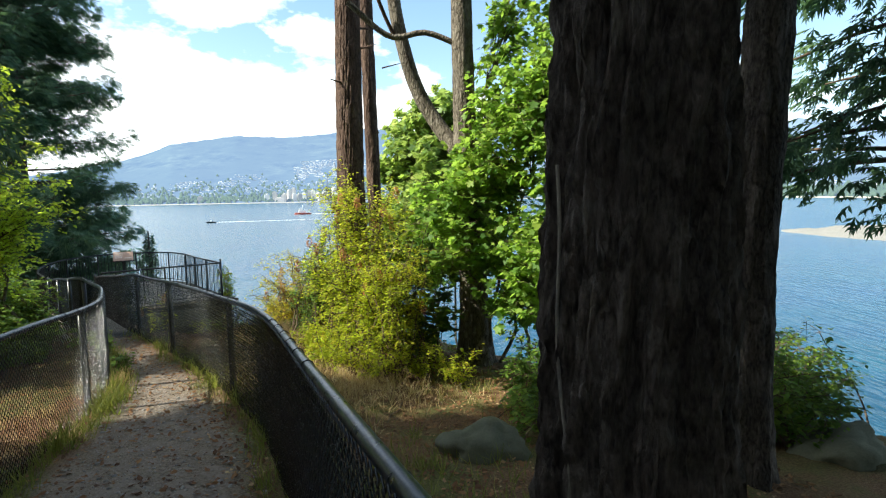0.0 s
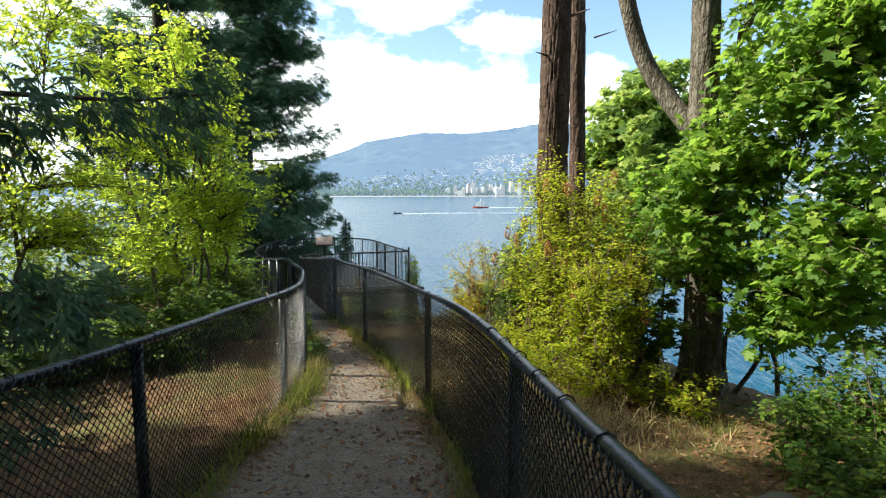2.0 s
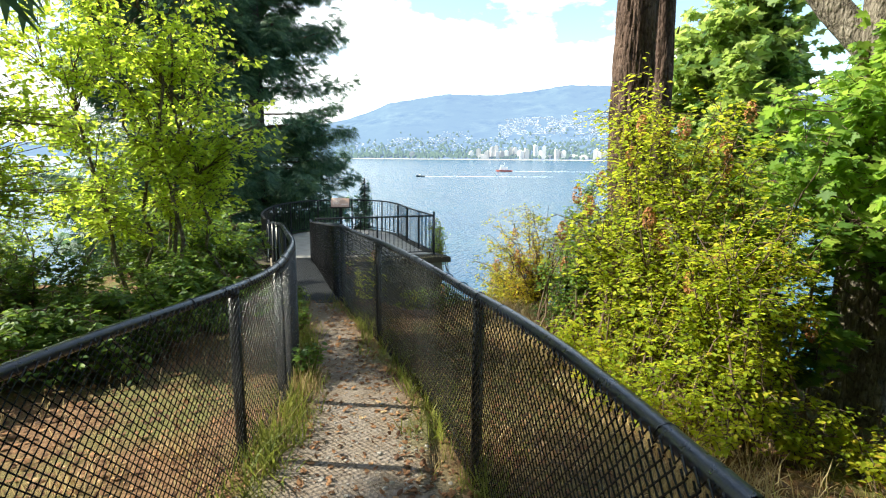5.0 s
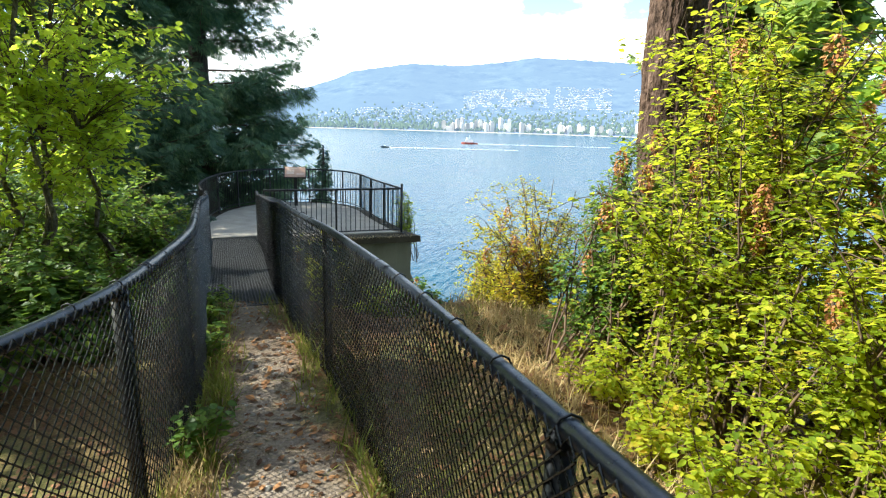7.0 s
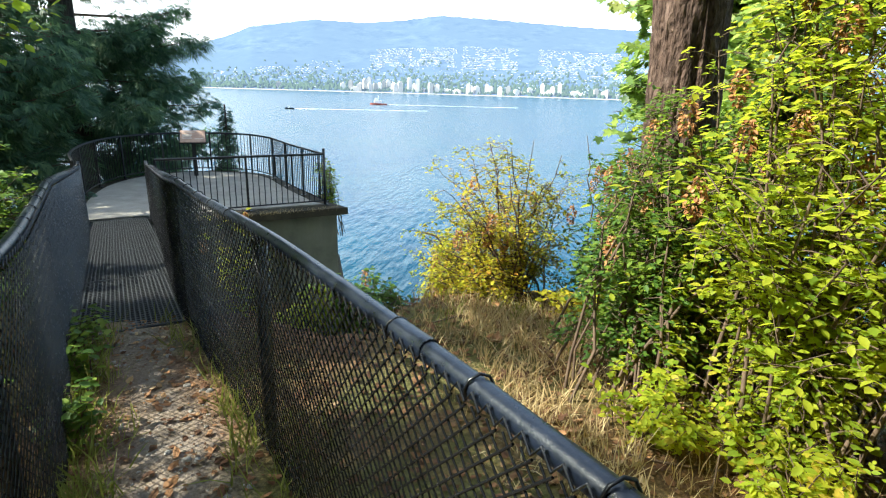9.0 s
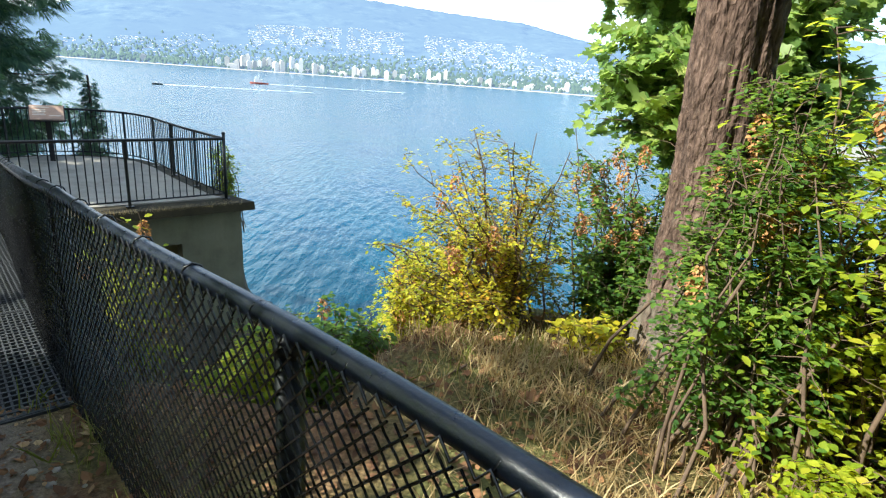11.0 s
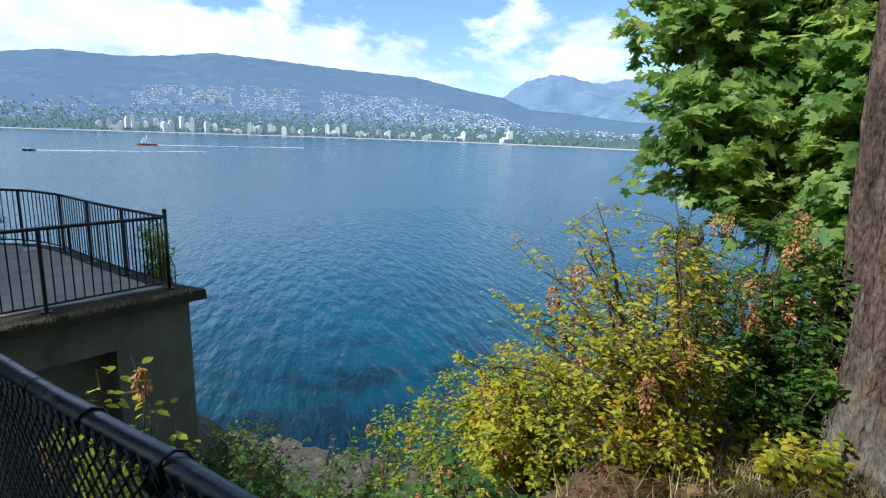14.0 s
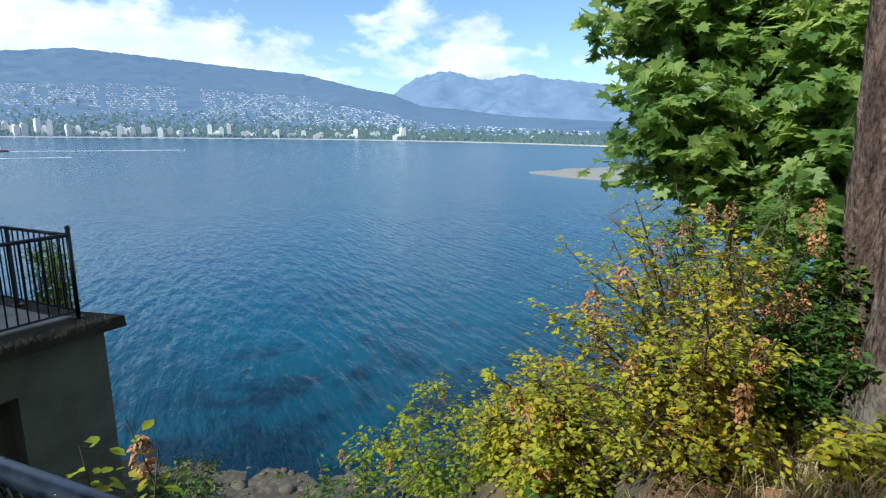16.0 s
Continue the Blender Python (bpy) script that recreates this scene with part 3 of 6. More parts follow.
def shore_strip():
    """The pale beach and sea wall line under the town."""
    b = np.linspace(-40, 84, 300)
    r = curve(SHORE, b)
    v, f = [], []
    for i, (bb, rr) in enumerate(zip(b, r)):
        for dr, dz in ((-14, -0.5), (-6, 1.2), (12, 2.6)):
            x, y = polar(bb, rr + dr)
            v.append((x, y, WATER + dz))
        if i:
            k = 3 * i
            f += [(k - 3, k, k + 1, k - 2), (k - 2, k + 1, k + 2, k - 1)]
    tagged(new("backdrop_beach", mesh_of("beach", v, f, SAND)), "pale strip of beach along the far shore", "beach", kind="structure")


shore_strip()


def build_town():
    rng = np.random.default_rng(5)
    # hillside houses in terraces
    patches = [(-6, -4, 0.30, 0.34, 30), (-2, 3, 0.22, 0.34, 110), (2, 5.5, 0.30, 0.42, 60), (8.5, 17, 0.36, 0.58, 1300), (17.5, 23, 0.36, 0.6, 850), (25, 35, 0.32, 0.62, 1300), (35, 44, 0.25, 0.55, 700), (-6, 45, 0.04, 0.34, 1900), (44, 64, 0.08, 0.5, 600)]
    v, f, k = [], [], 0
    for b0, b1, u0, u1, count in patches:
        rows = np.linspace(u0, u1, max(3, int((u1 - u0) / 0.018)))
        for _ in range(count):
            bb, uu = rng.uniform(b0, b1), float(rng.choice(rows)) + rng.normal(0, 0.003)
            if math.sin(bb * 2.3) * math.sin(uu * 21 + bb) > 0.55:
                continue
            r = float(curve(SHORE, bb) + (ridge_reach(bb) - curve(SHORE, bb)) * uu)
            x, y = polar(bb, r)
            z = float(far_height(np.array([bb]), np.array([uu]))[0])
            w, d, h = rng.uniform(1.8, 4.6), rng.uniform(3, 4), rng.uniform(1.2, 2.4)
            a = radians(-bb) + rng.uniform(-0.3, 0.3)
            ca, sa = math.cos(a), math.sin(a)
            for zz, g in ((z - 3, 1.0), (z + h * 0.7, 1.0)):
                for px, py in ((-w, -d), (w, -d), (w, d), (-w, d)):
                    v.append((x + px * ca - py * sa, y + px * sa + py * ca, zz))
            v += [(x - w * ca, y - w * sa, z + h), (x + w * ca, y + w * sa, z + h)]
            f += [(k, k + 1, k + 5, k + 4), (k + 1, k + 2, k + 6, k + 5), (k + 2, k + 3, k + 7, k + 6), (k + 3, k, k + 4, k + 7),
                  (k + 4, k + 5, k + 9, k + 8), (k + 6, k + 7, k + 8, k + 9), (k + 5, k + 6, k + 9), (k + 7, k + 4, k + 8)]
            k += 10
    tagged(new("hillside_houses", mesh_of("houses", v, f, HOUSE, False)), "rows of pale houses terraced across the mountainside", "houses", kind="stuff")
    # tree clumps between them
    v, f, k = [], [], 0
    for _ in range(4200):
        bb, uu = rng.uniform(-8, 66), abs(rng.normal(0.0, 0.14)) + 0.012
        r = float(curve(SHORE, bb) + (ridge_reach(bb) - curve(SHORE, bb)) * min(uu, 0.8))
        x, y = polar(bb, r)
        z = float(far_height(np.array([bb]), np.array([min(uu, 0.8)]))[0])
        w, h = rng.uniform(4, 9), rng.uniform(7, 15)
        c = [(x + w * math.cos(t), y + w * math.sin(t), z - 3) for t in (0.4, 2.5, 4.6)]
        c2 = [(x + w * 0.9 * math.cos(t), y + w * 0.9 * math.sin(t), z + h * 0.45) for t in (0.9, 3.0, 5.1)]
        v += c + c2 + [(x, y, z + h)]
        f += [(k, k + 1, k + 4, k + 3), (k + 1, k + 2, k + 5, k + 4), (k + 2, k, k + 3, k + 5), (k + 3, k + 4, k + 6), (k + 4, k + 5, k + 6), (k + 5, k + 3, k + 6)]
        k += 7
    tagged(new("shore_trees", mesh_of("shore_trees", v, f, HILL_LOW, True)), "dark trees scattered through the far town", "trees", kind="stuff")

    # towers along the water
    def tower(w, d, h):
        s = Soup()
        s.box((-w, -d, -6), (w, d, h)).box((-w * 0.55, -d * 0.55, h), (w * 0.55, d * 0.55, h + 4)).box((-w * 1.04, -d * 0.35, 0), (w * 1.04, d * 0.35, h * 0.97))
        return s.mesh("tower", TOWER, False)

    shapes = [tower(8, 8, 27), tower(7, 8, 39), tower(9, 8, 20), tower(7, 8, 48), tower(16, 8, 12), tower(8, 9, 31)]
    spots = [(-0.2, 2), (5.9, 0), (6.6, 1), (7.3, 0), (7.9, 1), (8.4, 3), (9.0, 0), (9.7, 1), (10.3, 1), (10.9, 5), (11.6, 0), (12.3, 3), (13.3, 3), (14.4, 1), (15.2, 0), (16.0, 4), (17.1, 4), (18.2, 5), (18.9, 0), (20.0, 1), (21.4, 0), (22.2, 5), (23.1, 2), (24.4, 0), (25.6, 1), (26.2, 2), (27.3, 3), (28.6, 2), (29.4, 4), (30.6, 0), (31.4, 2), (33.0, 4), (34.2, 0), (35.6, 4), (37.4, 2), (39.0, 4), (41.0, 2), (43.5, 4), (46.0, 2), (49.0, 4), (55.0, 4), (57.0, 2)]
    spots += [(b + rng.uniform(0.2, 0.5), int(rng.choice([0, 2, 4, 5]))) for b, _ in spots if 5 < b < 44 and rng.random() < 0.7]
    for i, (bb, kind) in enumerate(spots):
        r = float(curve(SHORE, bb)) + rng.uniform(30, 110)
        x, y = polar(bb + rng.uniform(-0.12, 0.12), r)
        ob = new("apartment_tower", shapes[kind])
        ob.location = (x, y, WATER + 5)
        ob.rotation_euler = (0, 0, radians(-bb + rng.uniform(-20, 20)))
        s = 1.05 if bb < 44 else 0.6
        ob.scale = (s, s, s * rng.uniform(0.85, 1.1))
        tagged(ob, "pale apartment tower on the far waterfront", "building", "towers of the far waterfront")


build_town()


def build_spit():
    """A low rocky point that runs out into the water."""
    rng = np.random.default_rng(8)
    nb, nr = 90, 14
    v = []
    for i in range(nb):
        b = 55.2 + (84 - 55.2) * i / (nb - 1)
        near = np.interp(b, [55.2, 57, 61, 65, 84], [258, 240, 222, 214, 190])
        far_r = np.interp(b, [55.2, 57, 61, 65, 84], [266, 282, 305, 340, 420])
        for j in range(nr):
            t = j / (nr - 1)
            x, y = polar(b, near + (far_r - near) * t)
            bumpy = noise.noise(Vector((x * 0.12, y * 0.12, 0))) * 1.3 + noise.noise(Vector((x * 0.5, y * 0.5, 3))) * 0.6
            crest = np.interp(b, [55.2, 58, 62, 66, 84], [0.8, 1.5, 2.4, 3.6, 5.0])
            v.append((x, y, WATER - 0.5 + math.sin(t * math.pi) ** 0.7 * (crest + bumpy * min(1, crest))))
    idx = np.arange(nb * nr).reshape(nb, nr)
    f = np.stack([idx[:-1, :-1], idx[:-1, 1:], idx[1:, 1:], idx[1:, :-1]], -1).reshape(-1, 4)
    tagged(new("rocky_point", mesh_of("rocky_point", v, f, PALE_ROCK)), "low point of pale boulders running into the sea", "rocks", kind="structure")
    # wooded foreland behind it
    t = thing("far_woods", "dark wooded foreland behind the rocky point", "trees", kind="stuff")
    pts = []
    for _ in range(260):
        b, r = rng.uniform(64.5, 84), rng.uniform(310, 420)
        x, y = polar(b, r)
        pts.append((x, y, WATER + 3 + rng.uniform(0, 6), rng.uniform(2.5, 5.0)))
    v, f, k = [], [], 0
    for x, y, z, w in pts:
        m = Matrix.Translation((x, y, z)) @ Matrix.Diagonal((w, w, w * 1.3, 1))
        bm = bmesh.new()
        bmesh.ops.create_icosphere(bm, subdivisions=2, radius=1.0, matrix=m)
        for vert in bm.verts:
            vert.co += Vector((noise.noise(vert.co * 0.5), noise.noise(vert.co * 0.5 + Vector((9, 0, 0))), noise.noise(vert.co * 0.5 + Vector((0, 9, 0))))) * 2.0
        bm.verts.index_update()
        v += [tuple(q.co) for q in bm.verts]
        f += [tuple(q.index + k for q in face.verts) for face in bm.faces]
        k += len(bm.verts)
        bm.free()
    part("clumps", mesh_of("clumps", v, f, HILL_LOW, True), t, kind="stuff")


PALE_ROCK = concrete_material("pale_boulders", (0.09, 0.09, 0.08), (0.21, 0.2, 0.175), (0.38, 0.36, 0.32))
build_spit()


def build_boats():
    def hull(name, length, beam, high, mat):
        v, f = [], []
        n = 13
        for i in range(n):
            t = i / (n - 1)
            w = beam / 2 * (1 - max(0, (t - 0.55) / 0.45) ** 2.2) * (0.86 + 0.14 * min(1, t * 4))
            x = (t - 0.5) * length
            for s, zz, ww in ((-1, high * (1 + 0.35 * t * t), 1.0), (-1, -0.4, 0.72), (1, -0.4, 0.72), (1, high * (1 + 0.35 * t * t), 1.0)):
                v.append((x, s * w * ww, zz))
            if i:
                k = 4 * i
                f += [(k - 4, k, k + 1, k - 3), (k - 3, k + 1, k + 2, k - 2), (k - 2, k + 2, k + 3, k - 1), (k - 1, k + 3, k, k - 4)]
        f.append((0, 1, 2, 3))
        return mesh_of(name, v, f, mat, False)

    def wake(name, length, w0, w1):
        v, f = [], []
        n = 60
        for i in range(n):
            t = i / (n - 1)
            w = w0 + (w1 - w0) * t
            j = 0.35 * w * math.sin(i * 2.1) + 0.25 * w * math.sin(i * 5.3)
            v += [(-t * length, -w + j, 0.22 * (1 - t) + 0.05), (-t * length, j * 0.5, 0.35 * (1 - t) + 0.06), (-t * length, w + j, 0.22 * (1 - t) + 0.05)]
            if i:
                k = 3 * i
                f += [(k - 3, k, k + 1, k - 2), (k - 2, k + 1, k + 2, k - 1)]
        return mesh_of(name, v, f, FOAM)

    x, y = polar(9.2, 590)
    t = thing("tugboat", "white and red tugboat under way on the sea", "boat", at=(x, y, WATER))
    t.rotation_euler = (0, 0, radians(176))
    part("hull", hull("hull", 17, 5.5, 1.2, RED), t, "red hull")
    part("deckhouse", bevel_box("deckhouse", (-3.5, -1.9, 1.6), (4.5, 1.9, 4.2), WHITE, 0.2), t)
    part("wheelhouse", bevel_box("wheelhouse", (0.2, -1.4, 4.2), (3.6, 1.4, 6.6), WHITE, 0.2), t)
    part("mast", rod("mast", 0.15, 9.5, WHITE), t)
    part("wake", wake("wake", 150, 2.0, 3.0), t, "white foam wake")
    x, y = polar(0.6, 430)
    t = thing("speedboat", "small dark speedboat trailing a long white wake", "boat", at=(x, y, WATER))
    t.rotation_euler = (0, 0, radians(183))
    part("hull", hull("hull", 6.5, 2.3, 0.8, BLACK), t)
    part("windscreen", bevel_box("windscreen", (-0.4, -0.8, 0.8), (0.8, 0.8, 1.5), WHITE, 0.1), t)
    part("wake", wake("wake", 105, 1.0, 1.5), t, "white foam wake")


build_boats()


# ---- chain-link fences ----
def fence_line(pts):
    q = resample(pts, 0.05)
    z = level(q[:, 1])
    return np.column_stack([q, z])


def build_fence(name, pts, posts, label, face, high=1.0):
    line = fence_line(pts)
    s = np.concatenate([[0], np.cumsum(np.linalg.norm(np.diff(line, axis=0), axis=1))])

    def at(d, h):
        d = np.clip(d, 0, s[-1])
        return np.stack([np.interp(d, s, line[:, 0]), np.interp(d, s, line[:, 1]), np.interp(d, s, line[:, 2]) + h], -1)

    t = thing(name, label, "fence")
    # top rail in lengths with sleeves between them
    cuts = np.linspace(0, s[-1], max(2, int(s[-1] / 3.1)) + 1)
    for a, b in zip(cuts[:-1], cuts[1:]):
        d = np.arange(a, b + 0.06, 0.06)
        sag = 0.008 * np.sin((d - a) / (b - a) * math.pi * 2)
        p = at(d, high)
        p[:, 2] += sag
        part("top_rail", Soup().tube(p, 0.0235, 12).mesh("top_rail", VINYL), t)
        part("sleeve", Soup().tube(at(np.linspace(b - 0.07, b + 0.07, 4), high), 0.0265, 12).mesh("sleeve", VINYL), t)
    post = rod("post", 0.03, high + 0.35, BLACK, 12)
    cap = rod("post_cap", 0.032, 0.03, BLACK, 12)
    for y in posts:
        k = int(np.argmin(abs(line[:, 1] - y)))
        ob = part("post", post, t)
        ob.location = (line[k, 0], line[k, 1], line[k, 2] - 0.36)
        c = part("rail_cup", cap, t)
        c.location = (line[k, 0], line[k, 1], line[k, 2] + high - 0.05)
    # ties round the rail
    th = np.linspace(0, 2 * math.pi, 9)
    for i, d in enumerate(np.arange(0.2, s[-1], 0.32)):
        p0, p1 = at(d - 0.02, high), at(d + 0.02, high)
        w = (p1 - p0) / np.linalg.norm(p1 - p0)
        side = np.array([w[1], -w[0], 0.0])
        side /= np.linalg.norm(side)
        ring = p0 + (np.cos(th)[:, None] * side + np.sin(th)[:, None] * np.array([0, 0, 1.0])) * 0.0265 + np.linspace(0, 0.03, 9)[:, None] * w
        part("tie_wire", Soup().tube(ring, 0.0032, 5).mesh("tie_wire", BLACK), t)
    # the woven wire, two slanting families that pass over and under
    pitch, rise = 0.045, high - 0.02
    net = Soup()
    steps = int(rise / 0.027)
    hs = np.linspace(0.02, rise, steps + 1)
    weave = np.where(np.arange(steps + 1) % 2 == 0, 1.0, -1.0) * 0.001
    for sign in (1, -1):
        for d0 in np.arange(-rise, s[-1] + rise, pitch):
            d = d0 + sign * (hs - rise / 2)
            ok = (d >= 0) & (d <= s[-1])
            if ok.sum() < 2:
                continue
            p = at(d[ok], hs[ok])
            e = at(d[ok] + 0.03, 0.0) - at(d[ok] - 0.03, 0.0)
            side = np.stack([e[:, 1], -e[:, 0], 0 * e[:, 0]], 1)
            side /= np.linalg.norm(side, axis=1)[:, None] + 1e-9
            p = p + side * (weave[ok] * sign + 0.002 * sign + 0.03 * face)[:, None]
            net.tube(p, 0.0028, 4)
    for hgt in (0.0, rise):
        knuckle = np.arange(0, s[-1], pitch / 2)
        p = at(knuckle, hgt + 0.012)
        p[:, 2] += np.where(np.arange(len(knuckle)) % 2 == 0, 0.018, -0.010)
        e = at(knuckle + 0.03, 0.0) - at(knuckle - 0.03, 0.0)
        p[:, 0] += e[:, 1] / 0.06 * 0.03 * face
        p[:, 1] -= e[:, 0] / 0.06 * 0.03 * face
        net.tube(p, 0.003, 4)
    part("wire_mesh", net.mesh("wire_mesh", WIRE), t, "black vinyl-coated diamond wire mesh", "stuff")
    part("tension_wire", Soup().tube(at(np.arange(0, s[-1], 0.1), 0.06), 0.003, 5).mesh("tension_wire", BLACK), t)
    return t


build_fence("chain_link_fence", RIGHT_FENCE, [-1.2, 1.25, 3.77, 6.3, 8.95, 10.6, 12.9, 15.1, 17.3], "black chain-link fence with pipe top rail on the seaward side", -1)
build_fence("chain_link_fence", LEFT_FENCE, [-0.5, 1.9, 4.33, 6.55, 7.4, 8.4, 10.5, 12.8, 15.1, 17.25], "black chain-link fence with pipe top rail beside the undergrowth", 1)


# ---- the steel grating bridge ----
GRATE = plain("weathered_grating_steel", (0.06, 0.063, 0.068), 0.55, 0.2, 0.35, 25.0, 0.3)
def build_bridge():
    a, b = np.array([-1.02, 10.55]), np.array([-2.84, 17.33])
    way = (b - a) / np.linalg.norm(b - a)
    side = np.array([way[1], -way[0]])
    yaw = math.atan2(-way[0], way[1])
    span = float(np.linalg.norm(b - a))
    fall = math.atan2(-1.27 + 0.54, span)
    panels = 4
    for i in range(panels):
        ln = span / panels
        c = a + way * (ln * i)
        t = thing("grating_panel", "grey steel bar grating panel of the footbridge", "grating", "panels of the footbridge", at=(c[0], c[1], -0.535 - (0.73) * i / panels))
        t.rotation_euler = (fall, 0, yaw)
        width = 0.92
        bar = bevel_box("bearing_bar", (-0.005, 0.012, -0.045), (0.005, ln - 0.02, 0.0), GRATE, 0.001)
        for k in range(30):
            ob = part("bearing_bar", bar, t)
            ob.location = (-width / 2 + width * k / 29, 0, 0)
        cross = bevel_box("cross_bar", (-width / 2, -0.009, -0.02), (width / 2, 0.009, 0.002), GRATE, 0.001)
        for k in range(28):
            ob = part("cross_bar", cross, t)
            ob.location = (0, 0.03 + (ln - 0.07) * k / 27, 0)
        plate = bevel_box("end_plate", (-width / 2 - 0.01, 0, -0.04), (width / 2 + 0.01, 0.012, 0.003), GRATE, 0.001)
        for yy in (0.0, ln - 0.014):
            part("end_plate", plate, t).location = (0, yy, 0)
    # girders and the sill plate at the platform
    for sgn in (-1, 1):
        c = a + side * 0.42 * sgn
        g = thing("girder", "dark steel girder under the footbridge", "beam", "girders of the footbridge", at=(c[0], c[1], -0.58))
        g.rotation_euler = (fall, 0, yaw)
        part("web", bevel_box("web", (-0.006, -0.2, -0.22), (0.006, span + 0.1, 0), BLACK, 0.001), g)
        for zz in (-0.228, 0.0):
            part("flange", bevel_box("flange", (-0.05, -0.2, zz), (0.05, span + 0.1, zz + 0.008), BLACK, 0.001), g)
    c = b
    s = thing("threshold_plate", "dark steel plate where bridge meets concrete", "plate", at=(c[0], c[1], -1.262))
    s.rotation_euler = (0, 0, yaw)
    part("plate", bevel_box("plate", (-0.5, -0.28, -0.01), (0.5, 0.1, 0.004), BLACK, 0.002), s)
    # low timber kerb boards along both sides
    for sgn in (-1, 1):
        c = a + side * 0.49 * sgn
        k = thing("kerb_board", "weathered timber kerb board along the footbridge", "board", "kerb boards of the footbridge", at=(c[0], c[1], -0.50))
        k.rotation_euler = (fall, 0, yaw)
        part("board", bevel_box("board", (-0.02, 0, -0.05), (0.02, span - 0.1, 0.045), TIMBER, 0.006), k)


TIMBER = plain("weathered_timber", (0.17, 0.14, 0.10), 0.85, 0.0, 0.35, 6.0, 0.5)
build_bridge()


# ---- the concrete lookout ----
RAIL_LINE = [(0.77, 18.2), (0.50, 19.0), (0.20, 19.9), (-0.08, 20.9), (-0.35, 21.85), (-0.85, 22.75), (-1.6, 23.2), (-2.4, 23.3), (-3.2, 22.95), (-3.8, 22.2), (-4.08, 21.2), (-4.08, 19.9), (-3.85, 18.5), (-3.42, 17.25)]
FRONT = [(0.77, 18.2), (-2.2, 17.38)]
DECK_Z = -1.29


def offset_loop(pts, d):
    p = np.array(pts, float)
    c = p.mean(0)
    out = []
    for i in range(len(p)):
        e = p[(i + 1) % len(p)] - p[i - 1]
        nrm = np.array([e[1], -e[0]]) / np.linalg.norm(e)
        if nrm @ (p[i] - c) < 0:
            nrm = -nrm
        out.append(p[i] + nrm * d)
    return np.array(out)


def prism(name, loop, z0, z1, mat, inset=0.0):
    n = len(loop)
    top = offset_loop(loop, -inset) if inset else np.array(loop)
    v = [(x, y, z0) for x, y in loop] + [(x, y, z1) for x, y in top]
    f = [(i, (i + 1) % n, n + (i + 1) % n, n + i) for i in range(n)] + [tuple(range(n, 2 * n)), tuple(reversed(range(n)))]
    me = bpy.data.meshes.new(name)
    me.from_pydata(v, [], f)
    bm = bmesh.new()
    bm.from_mesh(me)
    bmesh.ops.recalc_face_normals(bm, faces=bm.faces[:])
    bm.to_mesh(me)
    bm.free()
    me.materials.append(mat)
    return me


def build_lookout():
    t = thing("lookout_platform", "round-backed concrete lookout platform above the sea cliff", "platform", kind="structure")
    arc = resample(RAIL_LINE, 0.35)
    deck = offset_loop(arc, 0.22)
    u = np.array([0.964, 0.266])
    v = np.array([-0.266, 0.964])
    deck[0] = np.array([0.77, 18.2]) + u * 0.36 - v * 0.38
    deck[-1] = np.array([-3.42, 17.25]) - u * 0.3 - v * 0.36
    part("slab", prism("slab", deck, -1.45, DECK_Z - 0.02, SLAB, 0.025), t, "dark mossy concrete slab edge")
    part("deck", prism("deck", offset_loop(arc, -0.1), DECK_Z - 0.05, DECK_Z, DECK), t, "pale weathered concrete deck")
    # wall below, a shallow recess in the face towards the path
    inner = offset_loop(arc, 0.06)
    inner[0] = deck[0] - u * 0.18 + v * 0.2
    inner[-1] = deck[-1] + u * 0.2 + v * 0.2
    low = inner.copy()
    c = inner.mean(0)
    low = c + (inner - c) * 1.012
    n = len(inner)
    vv = [(x, y, -6.5) for x, y in low] + [(x, y, -1.45) for x, y in inner]
    f = [(i, (i + 1) % n, n + (i + 1) % n, n + i) for i in range(n - 1)]
    # front face in pieces round the recess
    a, b = inner[-1], inner[0]
    al, bl = low[-1], low[0]
    ln = float(np.linalg.norm(b - a))
    cut0, cut1, ztop, zbot = (ln - 2.2) / ln, (ln - 1.02) / ln, -1.98, -4.2

    def on(tt, z, back=0.0):
        k = (z + 1.45) / (-6.5 + 1.45)
        p = (a + (b - a) * tt) * (1 - k) + (al + (bl - al) * tt) * k + v * back
        return (p[0], p[1], z)

    base = len(vv)
    cols, rows = [0.0, cut0, cut1, 1.0], [-1.45, ztop, zbot, -6.5]
    for z in rows:
        for q in cols:
            vv.append(on(q, z))
    for r in range(3):
        for q in range(3):
            if r == 1 and q == 1:
                continue
            k = base + r * 4 + q
            f.append((k, k + 4, k + 5, k + 1))
    k = len(vv)
    vv += [on(cut0, ztop, 0.28), on(cut1, ztop, 0.28), on(cut1, zbot, 0.28), on(cut0, zbot, 0.28)]
    e = [base + 5, base + 6, base + 10, base + 9]
    f += [(k, k + 1, k + 2, k + 3)] + [(e[i], e[(i + 1) % 4], k + (i + 1) % 4, k + i) for i in range(4)]
    part("wall", mesh_of("wall", vv, f, WALL, False), t, "grey-green painted concrete wall with a shallow recess")
    return t


build_lookout()


